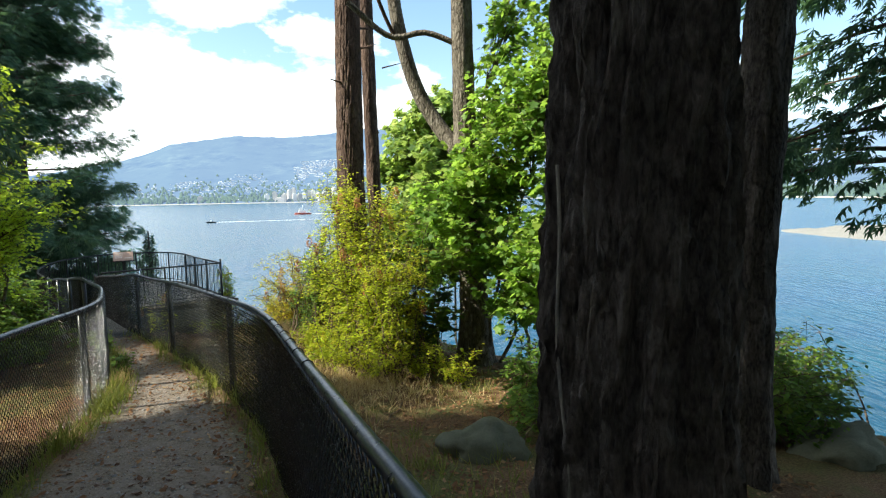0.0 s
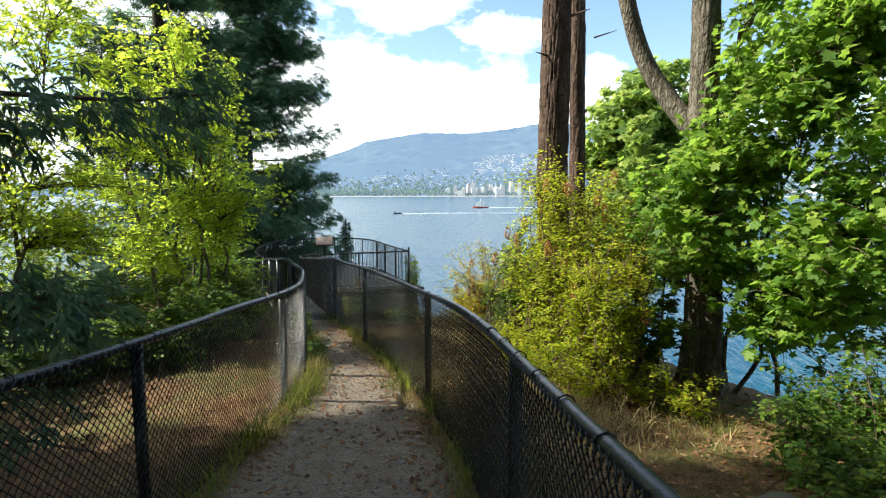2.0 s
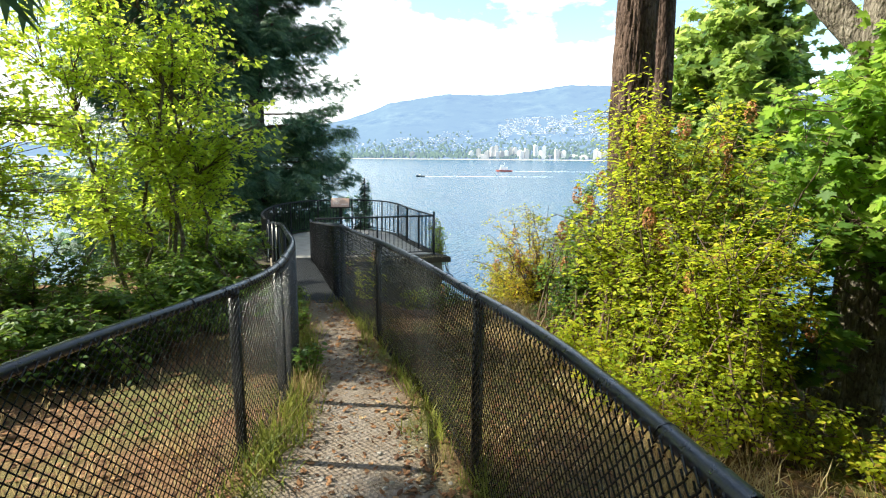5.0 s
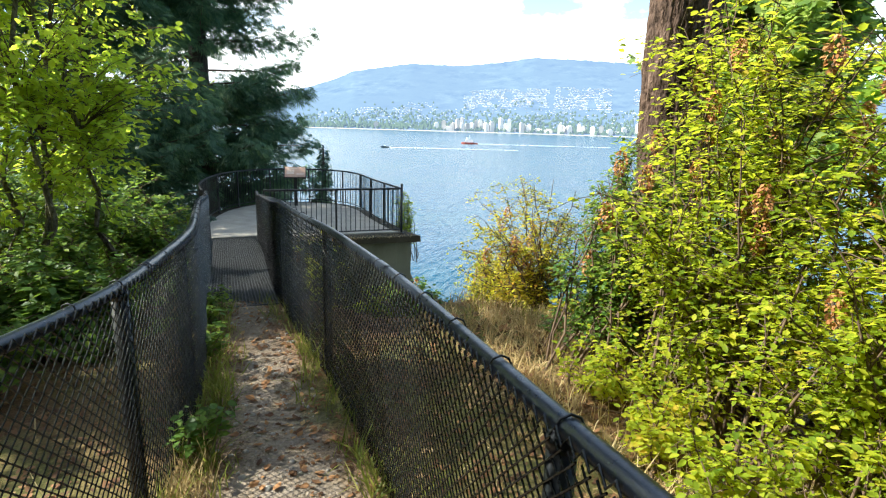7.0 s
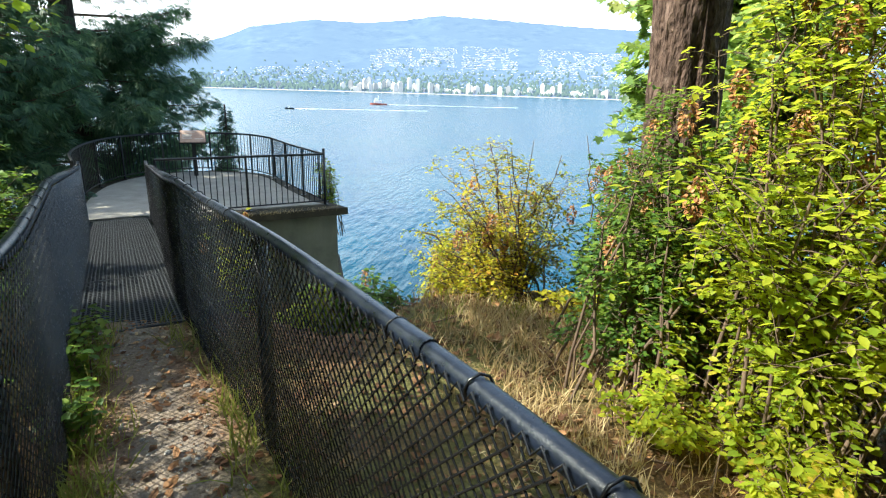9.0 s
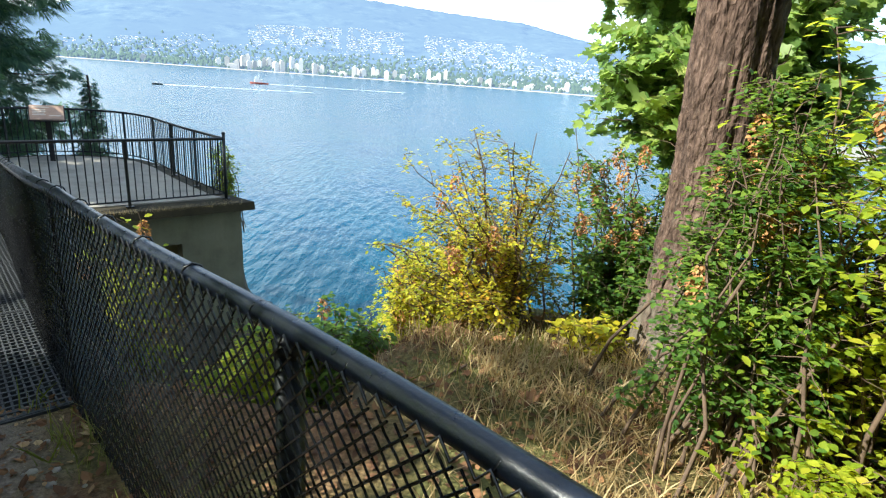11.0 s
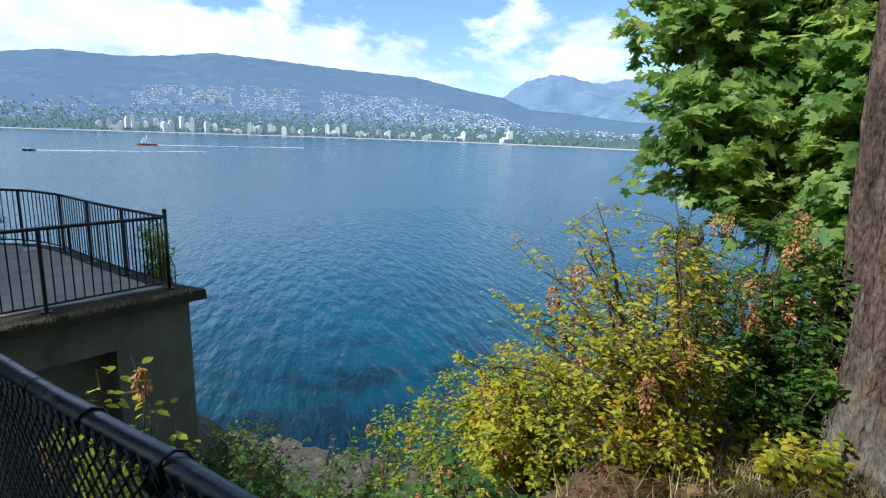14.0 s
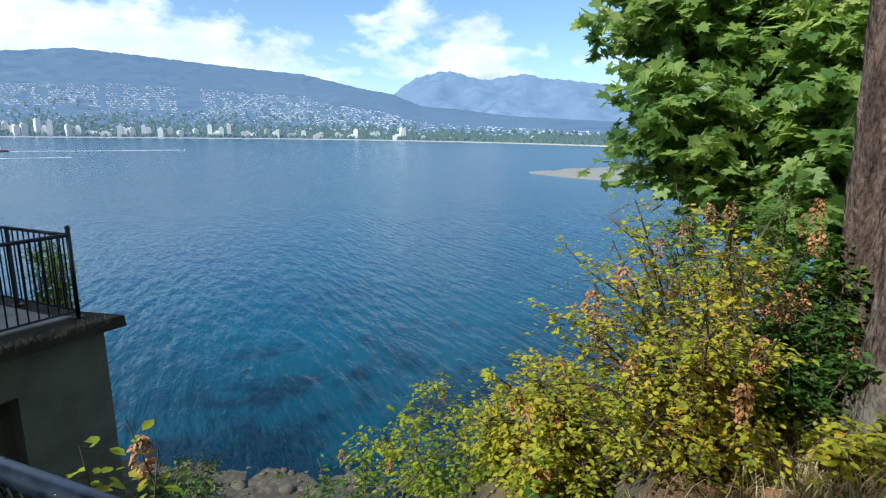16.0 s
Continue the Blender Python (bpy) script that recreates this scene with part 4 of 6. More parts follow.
def build_railing():
    t = thing("guard_railing", "black steel guard railing with upright bars round the lookout", "railing")
    arc = resample(RAIL_LINE, 0.05)
    front = resample(FRONT, 0.05)
    bar = bevel_box("bar", (-0.008, -0.008, 0.09), (0.008, 0.008, 1.04), RAILING, 0.002)
    post = bevel_box("post", (-0.02, -0.02, 0.0), (0.02, 0.02, 1.06), RAILING, 0.004)
    corner = rod("corner_post", 0.027, 1.14, RAILING, 14, 1)
    foot = bevel_box("base_plate", (-0.06, -0.06, 0.0), (0.06, 0.06, 0.012), RAILING, 0.003)
    for line in (arc, front):
        s = np.concatenate([[0], np.cumsum(np.linalg.norm(np.diff(line, axis=0), axis=1))])

        def at(d):
            return np.interp(d, s, line[:, 0]), np.interp(d, s, line[:, 1])

        for name, h, r in (("top_rail", 1.05, 0.024), ("bottom_rail", 0.09, 0.014)):
            p = np.column_stack([line, np.full(len(line), DECK_Z + h)])
            part(name, Soup().tube(p, r, 8).mesh(name, RAILING), t)
        n = int(round(s[-1] / 1.24))
        ends = np.linspace(0, s[-1], n + 1)
        for i, d in enumerate(ends):
            x, y = at(d)
            if d == 0 and line is front:
                continue
            x2, y2 = at(min(d + 0.05, s[-1]))
            ob = part("post", corner if d == 0 else post, t)
            ob.location = (x, y, DECK_Z)
            ob.rotation_euler = (0, 0, math.atan2(y2 - y, x2 - x))
            part("base_plate", foot, t).location = (x, y, DECK_Z)
        for a, b in zip(ends[:-1], ends[1:]):
            k = max(2, int(round((b - a) / 0.113)))
            for d in np.linspace(a, b, k + 1)[1:-1]:
                x, y = at(d)
                ob = part("bar", bar, t)
                ob.location = (x, y, DECK_Z)


build_railing()


def build_sign():
    t = thing("information_panel", "tilted brown information panel on a post at the railing", "sign", at=(-2.28, 22.45, DECK_Z))
    t.rotation_euler = (0, 0, radians(6))
    part("post", bevel_box("post", (-0.05, -0.02, 0), (0.05, 0.04, 0.98), RAILING, 0.005), t)
    board = part("board", bevel_box("board", (-0.30, -0.22, -0.02), (0.30, 0.22, 0.02), PANEL, 0.006), t, "faded reddish-brown printed board")
    board.location, board.rotation_euler = (0, 0, 1.02), (radians(38), 0, 0)
    frame_part = part("frame", bevel_box("frame", (-0.32, -0.24, -0.03), (0.32, 0.24, 0.0), RAILING, 0.006), t)
    frame_part.location, frame_part.rotation_euler = (0, 0, 1.02), (radians(38), 0, 0)
    for k, (x0, x1, y) in enumerate(((-0.25, 0.05, 0.15), (-0.25, -0.02, 0.07), (-0.25, -0.02, 0.02), (-0.25, -0.04, -0.03), (-0.25, -0.02, -0.08), (0.04, 0.25, -0.10))):
        w = part("text_bar", bevel_box("text_bar", (x0, y - 0.012, 0.021), (x1, y + 0.012, 0.023), PALE, 0.0005), board)


build_sign()


def rock_mesh(name, size, mat, seed, sub=4):
    bm = bmesh.new()
    bmesh.ops.create_icosphere(bm, subdivisions=sub, radius=1.0)
    for v in bm.verts:
        n = v.co.normalized()
        d = 1 + 0.35 * noise.noise(n * 1.3 + Vector((seed, 0, 0))) + 0.14 * noise.noise(n * 3.7 + Vector((0, seed, 0))) + 0.06 * noise.noise(n * 9 + Vector((0, 0, seed)))
        v.co = Vector((n.x * size[0], n.y * size[1], n.z * size[2])) * d
    me = bpy.data.meshes.new(name)
    bm.to_mesh(me)
    bm.free()
    me.polygons.foreach_set("use_smooth", np.full(len(me.polygons), True))
    me.materials.append(mat)
    return me


SHORE_ROCK = concrete_material("brown_shore_rock", (0.03, 0.024, 0.018), (0.085, 0.07, 0.05), (0.17, 0.14, 0.10))
MOSSY = concrete_material("mossy_boulder", (0.05, 0.055, 0.03), (0.12, 0.125, 0.08), (0.24, 0.23, 0.17))
for name, pos, size, mat, seed, label in (
        ("boulder", (2.36, 4.25, ground_z(2.36, 4.25) + 0.04), (0.36, 0.25, 0.22), MOSSY, 3, "mossy grey boulder in the grass"),
        ("boulder", (5.9, 3.6, -0.9), (0.5, 0.35, 0.28), MOSSY, 7, "grey boulder beside tree roots"),
        ("cliff_rock", (0.85, 20.3, -5.0), (0.6, 0.9, 1.9), SHORE_ROCK, 11, "weathered cliff rock against the lookout wall")):
    o = tagged(new(name, rock_mesh(name, size, mat, seed)), label, "rock")
    o.location = pos




def shore_rocks():
    rng = np.random.default_rng(21)
    shapes = [rock_mesh("shore_rock", (1, 0.8, 0.5), ROCK, 20 + i, 2) for i in range(5)]
    v, f, k = [], [], 0
    for _ in range(700):
        x, y = rng.uniform(2, 22), rng.uniform(16, 36)
        z = ground_z(x, y)
        if z > -12.6 or z < -15.6:
            continue
        me = shapes[rng.integers(5)]
        s = rng.uniform(0.08, 0.3) * (1.8 if rng.random() < 0.08 else 1)
        m = pose(x, y, z, 0, 0, rng.uniform(0, 360)) @ Matrix.Diagonal((s, s, s, 1))
        v += [tuple(m @ q.co) for q in me.vertices]
        f += [tuple(i + k for i in p.vertices) for p in me.polygons]
        k += len(me.vertices)
    tagged(new("shore_stones", mesh_of("shore_stones", v, f, SHORE_ROCK)), "brown and grey stones along the shore", "stones", kind="stuff")


shore_rocks()


# ---- plants ----
def leaf_shape(kind):
    """Vertices and faces (all of one size) of one leaf along +y, facing +z."""
    if kind == "oval":
        v = [(0, 0, 0), (0.26, 0.28, 0.05), (0.27, 0.62, 0.06), (0, 1, -0.05), (-0.27, 0.62, 0.06), (-0.26, 0.28, 0.05)]
        f = [(0, 1, 2, 3), (0, 3, 4, 5)]
    elif kind == "narrow":
        v = [(0, 0, 0), (0.13, 0.45, 0.03), (0, 1, -0.06), (-0.13, 0.45, 0.03)]
        f = [(0, 1, 2, 3)]
    elif kind == "maple":
        o = [(0.0, 0.0), (0.20, -0.08), (0.50, 0.02), (0.34, 0.18), (0.62, 0.36), (0.56, 0.46), (0.66, 0.62), (0.36, 0.52), (0.24, 0.58), (0.26, 0.80), (0.12, 0.76), (0.0, 1.02)]
        o = o + [(-x, y) for x, y in o[-2:0:-1]]
        v = [(0, 0.36, -0.02)] + [(x, y, 0.07 * abs(x) - 0.12 * max(0, y - 0.4) ** 2) for x, y in o]
        n = len(o)
        f = [(0, 1 + i, 1 + (i + 1) % n) for i in range(n)]
    elif kind == "needles":
        v, f = [], []
        for i, (a, l, w) in enumerate(((0, 1.0, 0.05), (0.5, 0.72, 0.05), (-0.5, 0.72, 0.05), (0.85, 0.5, 0.05), (-0.85, 0.5, 0.05), (0.28, 0.85, 0.045), (-0.28, 0.85, 0.045))):
            s, c = math.sin(a), math.cos(a)
            k = len(v)
            v += [(0, 0.04 * i, 0), (s * l * 0.55 + c * w, c * l * 0.55 - s * w, 0.02), (s * l, c * l, -0.1), (s * l * 0.55 - c * w, c * l * 0.55 + s * w, 0.02)]
            f.append((k, k + 1, k + 2, k + 3))
    elif kind == "flat_spray":
        v, f = [], []
        for i, (a, l, w, y0) in enumerate(((0, 1.0, 0.07, 0), (0.7, 0.5, 0.06, 0.12), (-0.7, 0.5, 0.06, 0.12), (0.6, 0.42, 0.055, 0.36), (-0.6, 0.42, 0.055, 0.36), (0.5, 0.3, 0.05, 0.6), (-0.5, 0.3, 0.05, 0.6))):
            s, c = math.sin(a), math.cos(a)
            k = len(v)
            v += [(0, y0, 0), (s * l * 0.5 + c * w, y0 + c * l * 0.5 - s * w, -0.02), (s * l, y0 + c * l, -0.12 - 0.1 * y0), (s * l * 0.5 - c * w, y0 + c * l * 0.5 + s * w, -0.02)]
            f.append((k, k + 1, k + 2, k + 3))
    elif kind == "blade":
        v = [(-0.02, 0, 0), (0.02, 0, 0), (0.016, 0.04, 0.5), (-0.016, 0.04, 0.5), (0.003, 0.28, 0.95), (-0.003, 0.28, 0.95)]
        f = [(0, 1, 2, 3), (3, 2, 4, 5)]
    elif kind == "litter":
        v = [(0, 0, 0.0), (0.3, 0.25, 0.12), (0.22, 0.7, 0.05), (0, 1, 0.18), (-0.25, 0.68, 0.1), (-0.3, 0.3, 0.02)]
        f = [(0, 1, 2, 3), (0, 3, 4, 5)]
    return np.array(v, float), np.array(f)


def scatter(name, kind, pos, heading, tilt, roll, size, mat):
    """One mesh of many leaves: each at pos, turned to heading, its tip lifted by tilt (radians, up positive)."""
    tv, tf = leaf_shape(kind)
    n = len(pos)
    ch, sh, ct, st, cr, sr = np.cos(heading), np.sin(heading), np.cos(tilt), np.sin(tilt), np.cos(roll), np.sin(roll)
    y = np.stack([-sh * ct, ch * ct, st], 1)
    x0 = np.stack([ch, sh, 0 * ch], 1)
    z0 = np.cross(x0, y)
    x = x0 * cr[:, None] + z0 * sr[:, None]
    z = np.cross(x, y)
    size = np.broadcast_to(size, (n,))
    v = pos[:, None] + size[:, None, None] * (tv[None, :, 0, None] * x[:, None] + tv[None, :, 1, None] * y[:, None] + tv[None, :, 2, None] * z[:, None])
    f = (tf[None] + (np.arange(n) * len(tv))[:, None, None]).reshape(-1, tf.shape[1])
    return mesh_of(name, v.reshape(-1, 3), f, mat, kind != "litter")


def arch(a, b, rng, rise=0.3, n=7, wig=0.05):
    """A bending stem from a to b."""
    a, b = np.asarray(a, float), np.asarray(b, float)
    t = np.linspace(0, 1, n)[:, None]
    ln = np.linalg.norm(b - a)
    mid = a * 0.5 + b * 0.5
    mid[:2] = a[:2] * 0.65 + b[:2] * 0.35
    mid[2] += rise * ln
    p = (1 - t) ** 2 * a + 2 * t * (1 - t) * mid + t ** 2 * b
    p[1:-1] += rng.normal(0, wig * ln * 0.3, (n - 2, 3))
    return p


def shrub(name, label, base, centre, radii, stems, twigs, leaves, size, mat, seed, leaf="oval", heads=0, spread=0.2, stem_r=0.011, category="shrub", flat=0.24, floor=-9.0):
    """Stems from one base that fan into a leafy crown; optional drooping seed heads."""
    rng = np.random.default_rng(seed)
    base, centre, radii = np.array(base, float), np.array(centre, float), np.array(radii, float)
    t = thing(name, label, category, at=tuple(base))
    wood = Soup()
    lp, lh, hp = [], [], []
    for _ in range(stems):
        d = rng.normal(0, 1, 3)
        d /= np.linalg.norm(d)
        tip = centre + d * radii * rng.uniform(0.35, 1.0) ** 0.5
        tip[2] = max(tip[2], base[2] + 0.25)
        foot = base + np.array([rng.normal(0, spread), rng.normal(0, spread), -0.05])
        p = arch(foot, tip, rng, rng.uniform(0.05, 0.3), 8)
        wood.tube(p - base, np.linspace(stem_r, stem_r * 0.25, 8) * rng.uniform(0.7, 1.3), 5)
        for _ in range(twigs):
            u = rng.uniform(0.28, 1.0)
            q = np.array([np.interp(u * 7, range(8), p[:, i]) for i in range(3)])
            w = rng.normal(0, 1, 3) * np.array([1, 1, 0.55])
            w /= np.linalg.norm(w)
            ln = rng.uniform(0.12, 0.36) * radii.mean()
            e = q + w * ln + np.array([0, 0, -0.12 * ln])
            tw = arch(q, e, rng, 0.12, 5)
            wood.tube(tw - base, np.linspace(stem_r * 0.35, 0.0012, 5), 3)
            k = rng.integers(max(1, int(leaves * 0.6)), int(leaves * 1.4) + 1)
            uu = rng.uniform(0.15, 1.05, k)
            pts = np.stack([np.interp(uu * 4, range(5), tw[:, i]) for i in range(3)], 1) + rng.normal(0, 0.022, (k, 3))
            lp.append(pts)
            lh.append(np.full(k, math.atan2(-w[0], w[1])) + np.where(rng.random(k) < 0.5, 0.9, -0.9) + rng.normal(0, 0.4, k))
            if heads and rng.random() < heads * 0.4 and e[2] > centre[2] - 0.3 * radii[2]:
                hp.append(e)
    lp, lh = np.concatenate(lp), np.concatenate(lh)
    ok = lp[:, 2] > floor
    lp, lh = lp[ok], lh[ok]
    n = len(lp)
    part("branching", wood.mesh("branching", TWIG), t, kind="stuff")
    part("foliage", scatter("foliage", leaf, lp - base, lh, rng.normal(-0.15, flat, n), rng.normal(0, 0.3, n), size * rng.uniform(0.6, 1.35, n), mat), t, kind="stuff")
    if hp:
        hp = np.array(hp)
        pts, hd = [], []
        for h in hp:
            k = 130
            u = rng.random(k)
            rr = 0.03 * np.sin(np.clip(u, 0.05, 1) * math.pi) + 0.004
            a = rng.uniform(0, 6.28, k)
            pts.append(np.stack([h[0] + rr * np.cos(a), h[1] + rr * np.sin(a), h[2] - 0.17 * u], 1))
            hd.append(a - math.pi / 2)
        pts, hd = np.concatenate(pts), np.concatenate(hd)
        k = len(pts)
        part("seed_plume", scatter("plumes", "oval", pts - base, hd, rng.normal(-0.7, 0.4, k), rng.normal(0, 0.6, k), rng.uniform(0.016, 0.03, k), SEED), t, "drooping brown seed heads", "stuff")
    return t


def trunk_mesh(name, line, radii, mat, sides=56, rings=90, relief=0.03, furrow=5.0, flare=0.0, seed=0.0):
    """A trunk with furrowed bark along a bent line; flare widens the foot into roots."""
    line, radii = np.asarray(line, float), np.asarray(radii, float)
    u = np.linspace(0, 1, rings) ** 1.6
    k = np.linspace(0, 1, len(line))
    c = np.stack([np.interp(u, k, line[:, i]) for i in range(3)], 1)
    r = np.interp(u, k, radii)
    v = []
    for i in range(rings):
        h = c[i, 2] - c[0, 2]
        for j in range(sides):
            a = 2 * math.pi * j / sides
            ca, sa = math.cos(a), math.sin(a)
            root = flare * math.exp(-h * 2.6) * (0.75 + 0.55 * math.sin(a * 5 + seed) + 0.3 * math.sin(a * 3 + 2 * seed))
            q = Vector((ca * furrow + 0.35 * math.sin(h * 2.3), sa * furrow, h * 1.5 + seed))
            n1 = 1 - abs(noise.noise(q)) * 2.2
            n2 = noise.noise(Vector((ca * furrow * 3.1, sa * furrow * 3.1, h * 3.3 + seed)))
            n3 = noise.noise(Vector((ca * furrow * 7, sa * furrow * 7, h * 15 + seed)))
            rr = r[i] + root + relief * (n1 - 0.4) + relief * 0.75 * n2 + relief * 0.5 * n3
            v.append((c[i, 0] + rr * ca, c[i, 1] + rr * sa, c[i, 2]))
    idx = np.arange(rings * sides).reshape(rings, sides)
    nx = np.roll(idx, -1, 1)
    f = np.stack([idx[:-1], nx[:-1], nx[1:], idx[1:]], -1).reshape(-1, 4)
    return mesh_of(name, v, f, mat)


def boughs_on(t, rng, high, low, reach, boughs, spray, droop, kind, density, side=None, lean=(0, 0), clear=-9.0, long_boughs=()):
    """Whorls of drooping boughs with sprays of needles along them, under the tree t."""
    wood = Soup()
    P, H, T = [], [], []
    for long in [None] * boughs + list(long_boughs):
        u = rng.random()
        z = low + (high - low) * u
        prof = reach * (1 - 0.9 * u) ** 0.8 * rng.uniform(0.55, 1.1)
        a = rng.uniform(0, 2 * math.pi) if side is None else rng.normal(side[0], side[1])
        if long:
            z, a, prof = long
            u = z / high
        d = np.array([math.sin(a), math.cos(a)])
        n = 10
        k = np.linspace(0, 1, n)
        dr = 0.3 if long else droop * rng.uniform(0.2, 1.9)
        zz = z + prof * (0.12 * k - dr * k ** 1.7 + 0.14 * k ** 4)
        p = np.column_stack([lean[0] * u + d[0] * prof * k, lean[1] * u + d[1] * prof * k, zz])
        p[1:, :2] += np.cumsum(rng.normal(0, 0.02 * prof, (n - 1, 2)), 0)
        wood.tube(p, np.linspace(0.028, 0.004, n) * (0.5 + 0.25 * prof), 4)
        m = int(prof / spray * 17 * density)
        uu = rng.uniform(0.12, 1.0, m) ** 0.8
        q = np.stack([np.interp(uu * (n - 1), range(n), p[:, j]) for j in range(3)], 1)
        off = rng.choice([-1, 1], m)
        wd = 0.30 * prof * (1 - 0.75 * uu) + 0.05
        lat = off * rng.random(m) * wd
        q[:, 0] += d[1] * lat
        q[:, 1] -= d[0] * lat
        q[:, 2] += rng.normal(0, 0.05 + 0.3 * spray, m) - 0.3 * np.abs(lat)
        P.append(q)
        H.append(-a - off * rng.uniform(0.2, 1.1, m))
        T.append(rng.normal(-0.42, 0.28, m))
    P, H, T = np.concatenate(P), np.concatenate(H), np.concatenate(T)
    keep = P[:, 2] > clear
    P, H, T = P[keep], H[keep], T[keep]
    m = len(P)
    part("limb_growth", wood.mesh("limb_growth", TWIG), t, kind="stuff")
    part("crown", scatter("crown", kind, P, H, T, rng.normal(0, 0.4, m), spray * rng.uniform(0.6, 1.3, m), NEEDLE), t, "dark drooping needle sprays", "stuff")


def conifer(name, label, foot, high, low, reach, boughs, seed, spray=0.22, droop=0.35, kind="flat_spray", trunk_r=0.22, density=1.0, side=None, lean=(0, 0), clear=-9.0, long_boughs=()):
    """A conifer: a tapered trunk and its boughs."""
    rng = np.random.default_rng(seed)
    foot = np.array(foot, float)
    t = thing(name, label, "tree", at=tuple(foot))
    line = [(lean[0] * k, lean[1] * k, high * k) for k in (0, 0.3, 0.65, 1.0)]
    part("trunk", trunk_mesh("trunk", line, (trunk_r, trunk_r * 0.8, trunk_r * 0.45, 0.02), BARK_NEAR, 20, 40, 0.02, 4.0, 0.1, seed), t)
    boughs_on(t, rng, high, low, reach, boughs, spray, droop, kind, density, side, lean, clear, long_boughs)
    return t


def leafy_tree(name, label, foot, stems, crown, limbs, twigs, leaves, size, mat, seed, leaf="oval", bark=None, stem_r=0.05, flat=0.4, category="tree"):
    """A tree of several slender stems with leafy limbs filling the ellipsoids in crown: (centre, radii)."""
    rng = np.random.default_rng(seed)
    foot = np.array(foot, float)
    t = thing(name, label, category, at=tuple(foot))
    wood, lp, lh = Soup(), [], []
    tops = []
    for x, y, z in stems:
        top = np.array([x, y, z], float)
        p = arch(foot + rng.normal(0, 0.22, 3) * (1, 1, 0), top, rng, 0.12, 14, 0.04)
        tops.append(p)
        part("trunk", Soup().tube(p - foot, np.linspace(stem_r, stem_r * 0.2, 14), 8).mesh("trunk", bark or BARK_GREY), t)
    for c, r in crown:
        c, r = np.array(c, float), np.array(r, float)
        for _ in range(limbs):
            d = rng.normal(0, 1, 3)
            d /= np.linalg.norm(d)
            e = c + d * r * rng.uniform(0.25, 1.0) ** 0.45
            near = min(((np.linalg.norm(p[k] - e - np.array([0, 0, -0.5])), p[k]) for p in tops for k in range(4, 14)), key=lambda q: q[0])[1]
            p = arch(near, e, rng, 0.12, 7)
            wood.tube(p - foot, np.linspace(stem_r * 0.28, 0.003, 7), 4)
            for _ in range(twigs):
                u = rng.uniform(0.35, 1.0)
                q = np.array([np.interp(u * 6, range(7), p[:, i]) for i in range(3)])
                w = rng.normal(0, 1, 3) * (1, 1, 0.5)
                w /= np.linalg.norm(w)
                ln = rng.uniform(0.15, 0.45)
                tw = arch(q, q + w * ln, rng, 0.1, 4)
                wood.tube(tw - foot, 0.0025, 3)
                k = rng.integers(max(1, int(leaves * 0.6)), int(leaves * 1.4) + 1)
                uu = rng.uniform(0.2, 1.05, k)
                lp.append(np.stack([np.interp(uu * 3, range(4), tw[:, i]) for i in range(3)], 1) + rng.normal(0, 0.03, (k, 3)))
                lh.append(np.full(k, math.atan2(-w[0], w[1])) + rng.normal(0, 0.9, k))
    lp, lh = np.concatenate(lp), np.concatenate(lh)
    n = len(lp)
    part("limb_growth", wood.mesh("limb_growth", TWIG), t, kind="stuff")
    part("crown", scatter("crown", leaf, lp - foot, lh, rng.normal(-0.5 if leaf == "maple" else -0.3, flat, n), rng.normal(0, 0.5, n), size * rng.uniform(0.55, 1.45, n), mat), t, kind="stuff")
    return t


# the great trunk beside the start of the path, and the leaning one behind it
z = ground_z(1.65, 1.9)
t = thing("fir_trunk", "huge dark trunk with deeply furrowed bark beside the fence", "tree", at=(1.69, 1.89, z - 0.1))
part("trunk", trunk_mesh("trunk", [(0, 0, 0), (0.0, 0, 1.2), (0.03, 0.02, 3), (0.1, 0.1, 14)], (0.315, 0.285, 0.245, 0.2), BARK_NEAR, 150, 230, 0.04, 5.0, 0.12, 1.0), t)
for a, ln in ((150, 0.55), (215, 0.6), (265, 0.5), (330, 0.6), (60, 0.5)):
    d = np.array([math.cos(radians(a)), math.sin(radians(a))])
    u = np.linspace(0, 1, 8)
    p = np.column_stack([d[0] * (0.22 + ln * u), d[1] * (0.22 + ln * u), 0.36 * (1 - u) ** 1.8 + 0.03])
    part("root", Soup().tube(p, np.linspace(0.13, 0.035, 8), 10).mesh("root", BARK_NEAR), t)
# Crown above the view, added to keep skylight off the near ground.
boughs_on(t, np.random.default_rng(201), 15.0, 7.0, 4.2, 110, 0.34, 0.2, "flat_spray", 1.1)
u = np.linspace(0, 1, 14)
vine = np.column_stack([(0.318 - 0.03 * u) * np.cos(3.35 - 0.35 * u + 0.05 * np.sin(9 * u)), (0.318 - 0.03 * u) * np.sin(3.35 - 0.35 * u + 0.05 * np.sin(9 * u)), 0.75 + 1.15 * u])
part("dry_vine", Soup().tube(vine, 0.006, 5).mesh("dry_vine", PALE_STEM), t, "thin pale dead vine stem on the bark")
z = ground_z(4.3, 3.4)
t = thing("leaning_trunk", "slim leaning conifer trunk in shade", "tree", at=(4.2, 3.4, z - 0.1))
part("trunk", trunk_mesh("trunk", [(0, 0, 0), (0.1, 0.05, 2.0), (0.35, 0.1, 5), (0.9, 0.3, 12)], (0.2, 0.17, 0.155, 0.1), BARK_NEAR, 48, 90, 0.02, 5.0, 0.1, 4.0), t)
# Unseen high boughs, added to shade the bank and trunks below.
boughs_on(t, np.random.default_rng(202), 13.0, 6.0, 3.6, 90, 0.34, 0.2, "flat_spray", 1.0, lean=(0.9, 0.3))

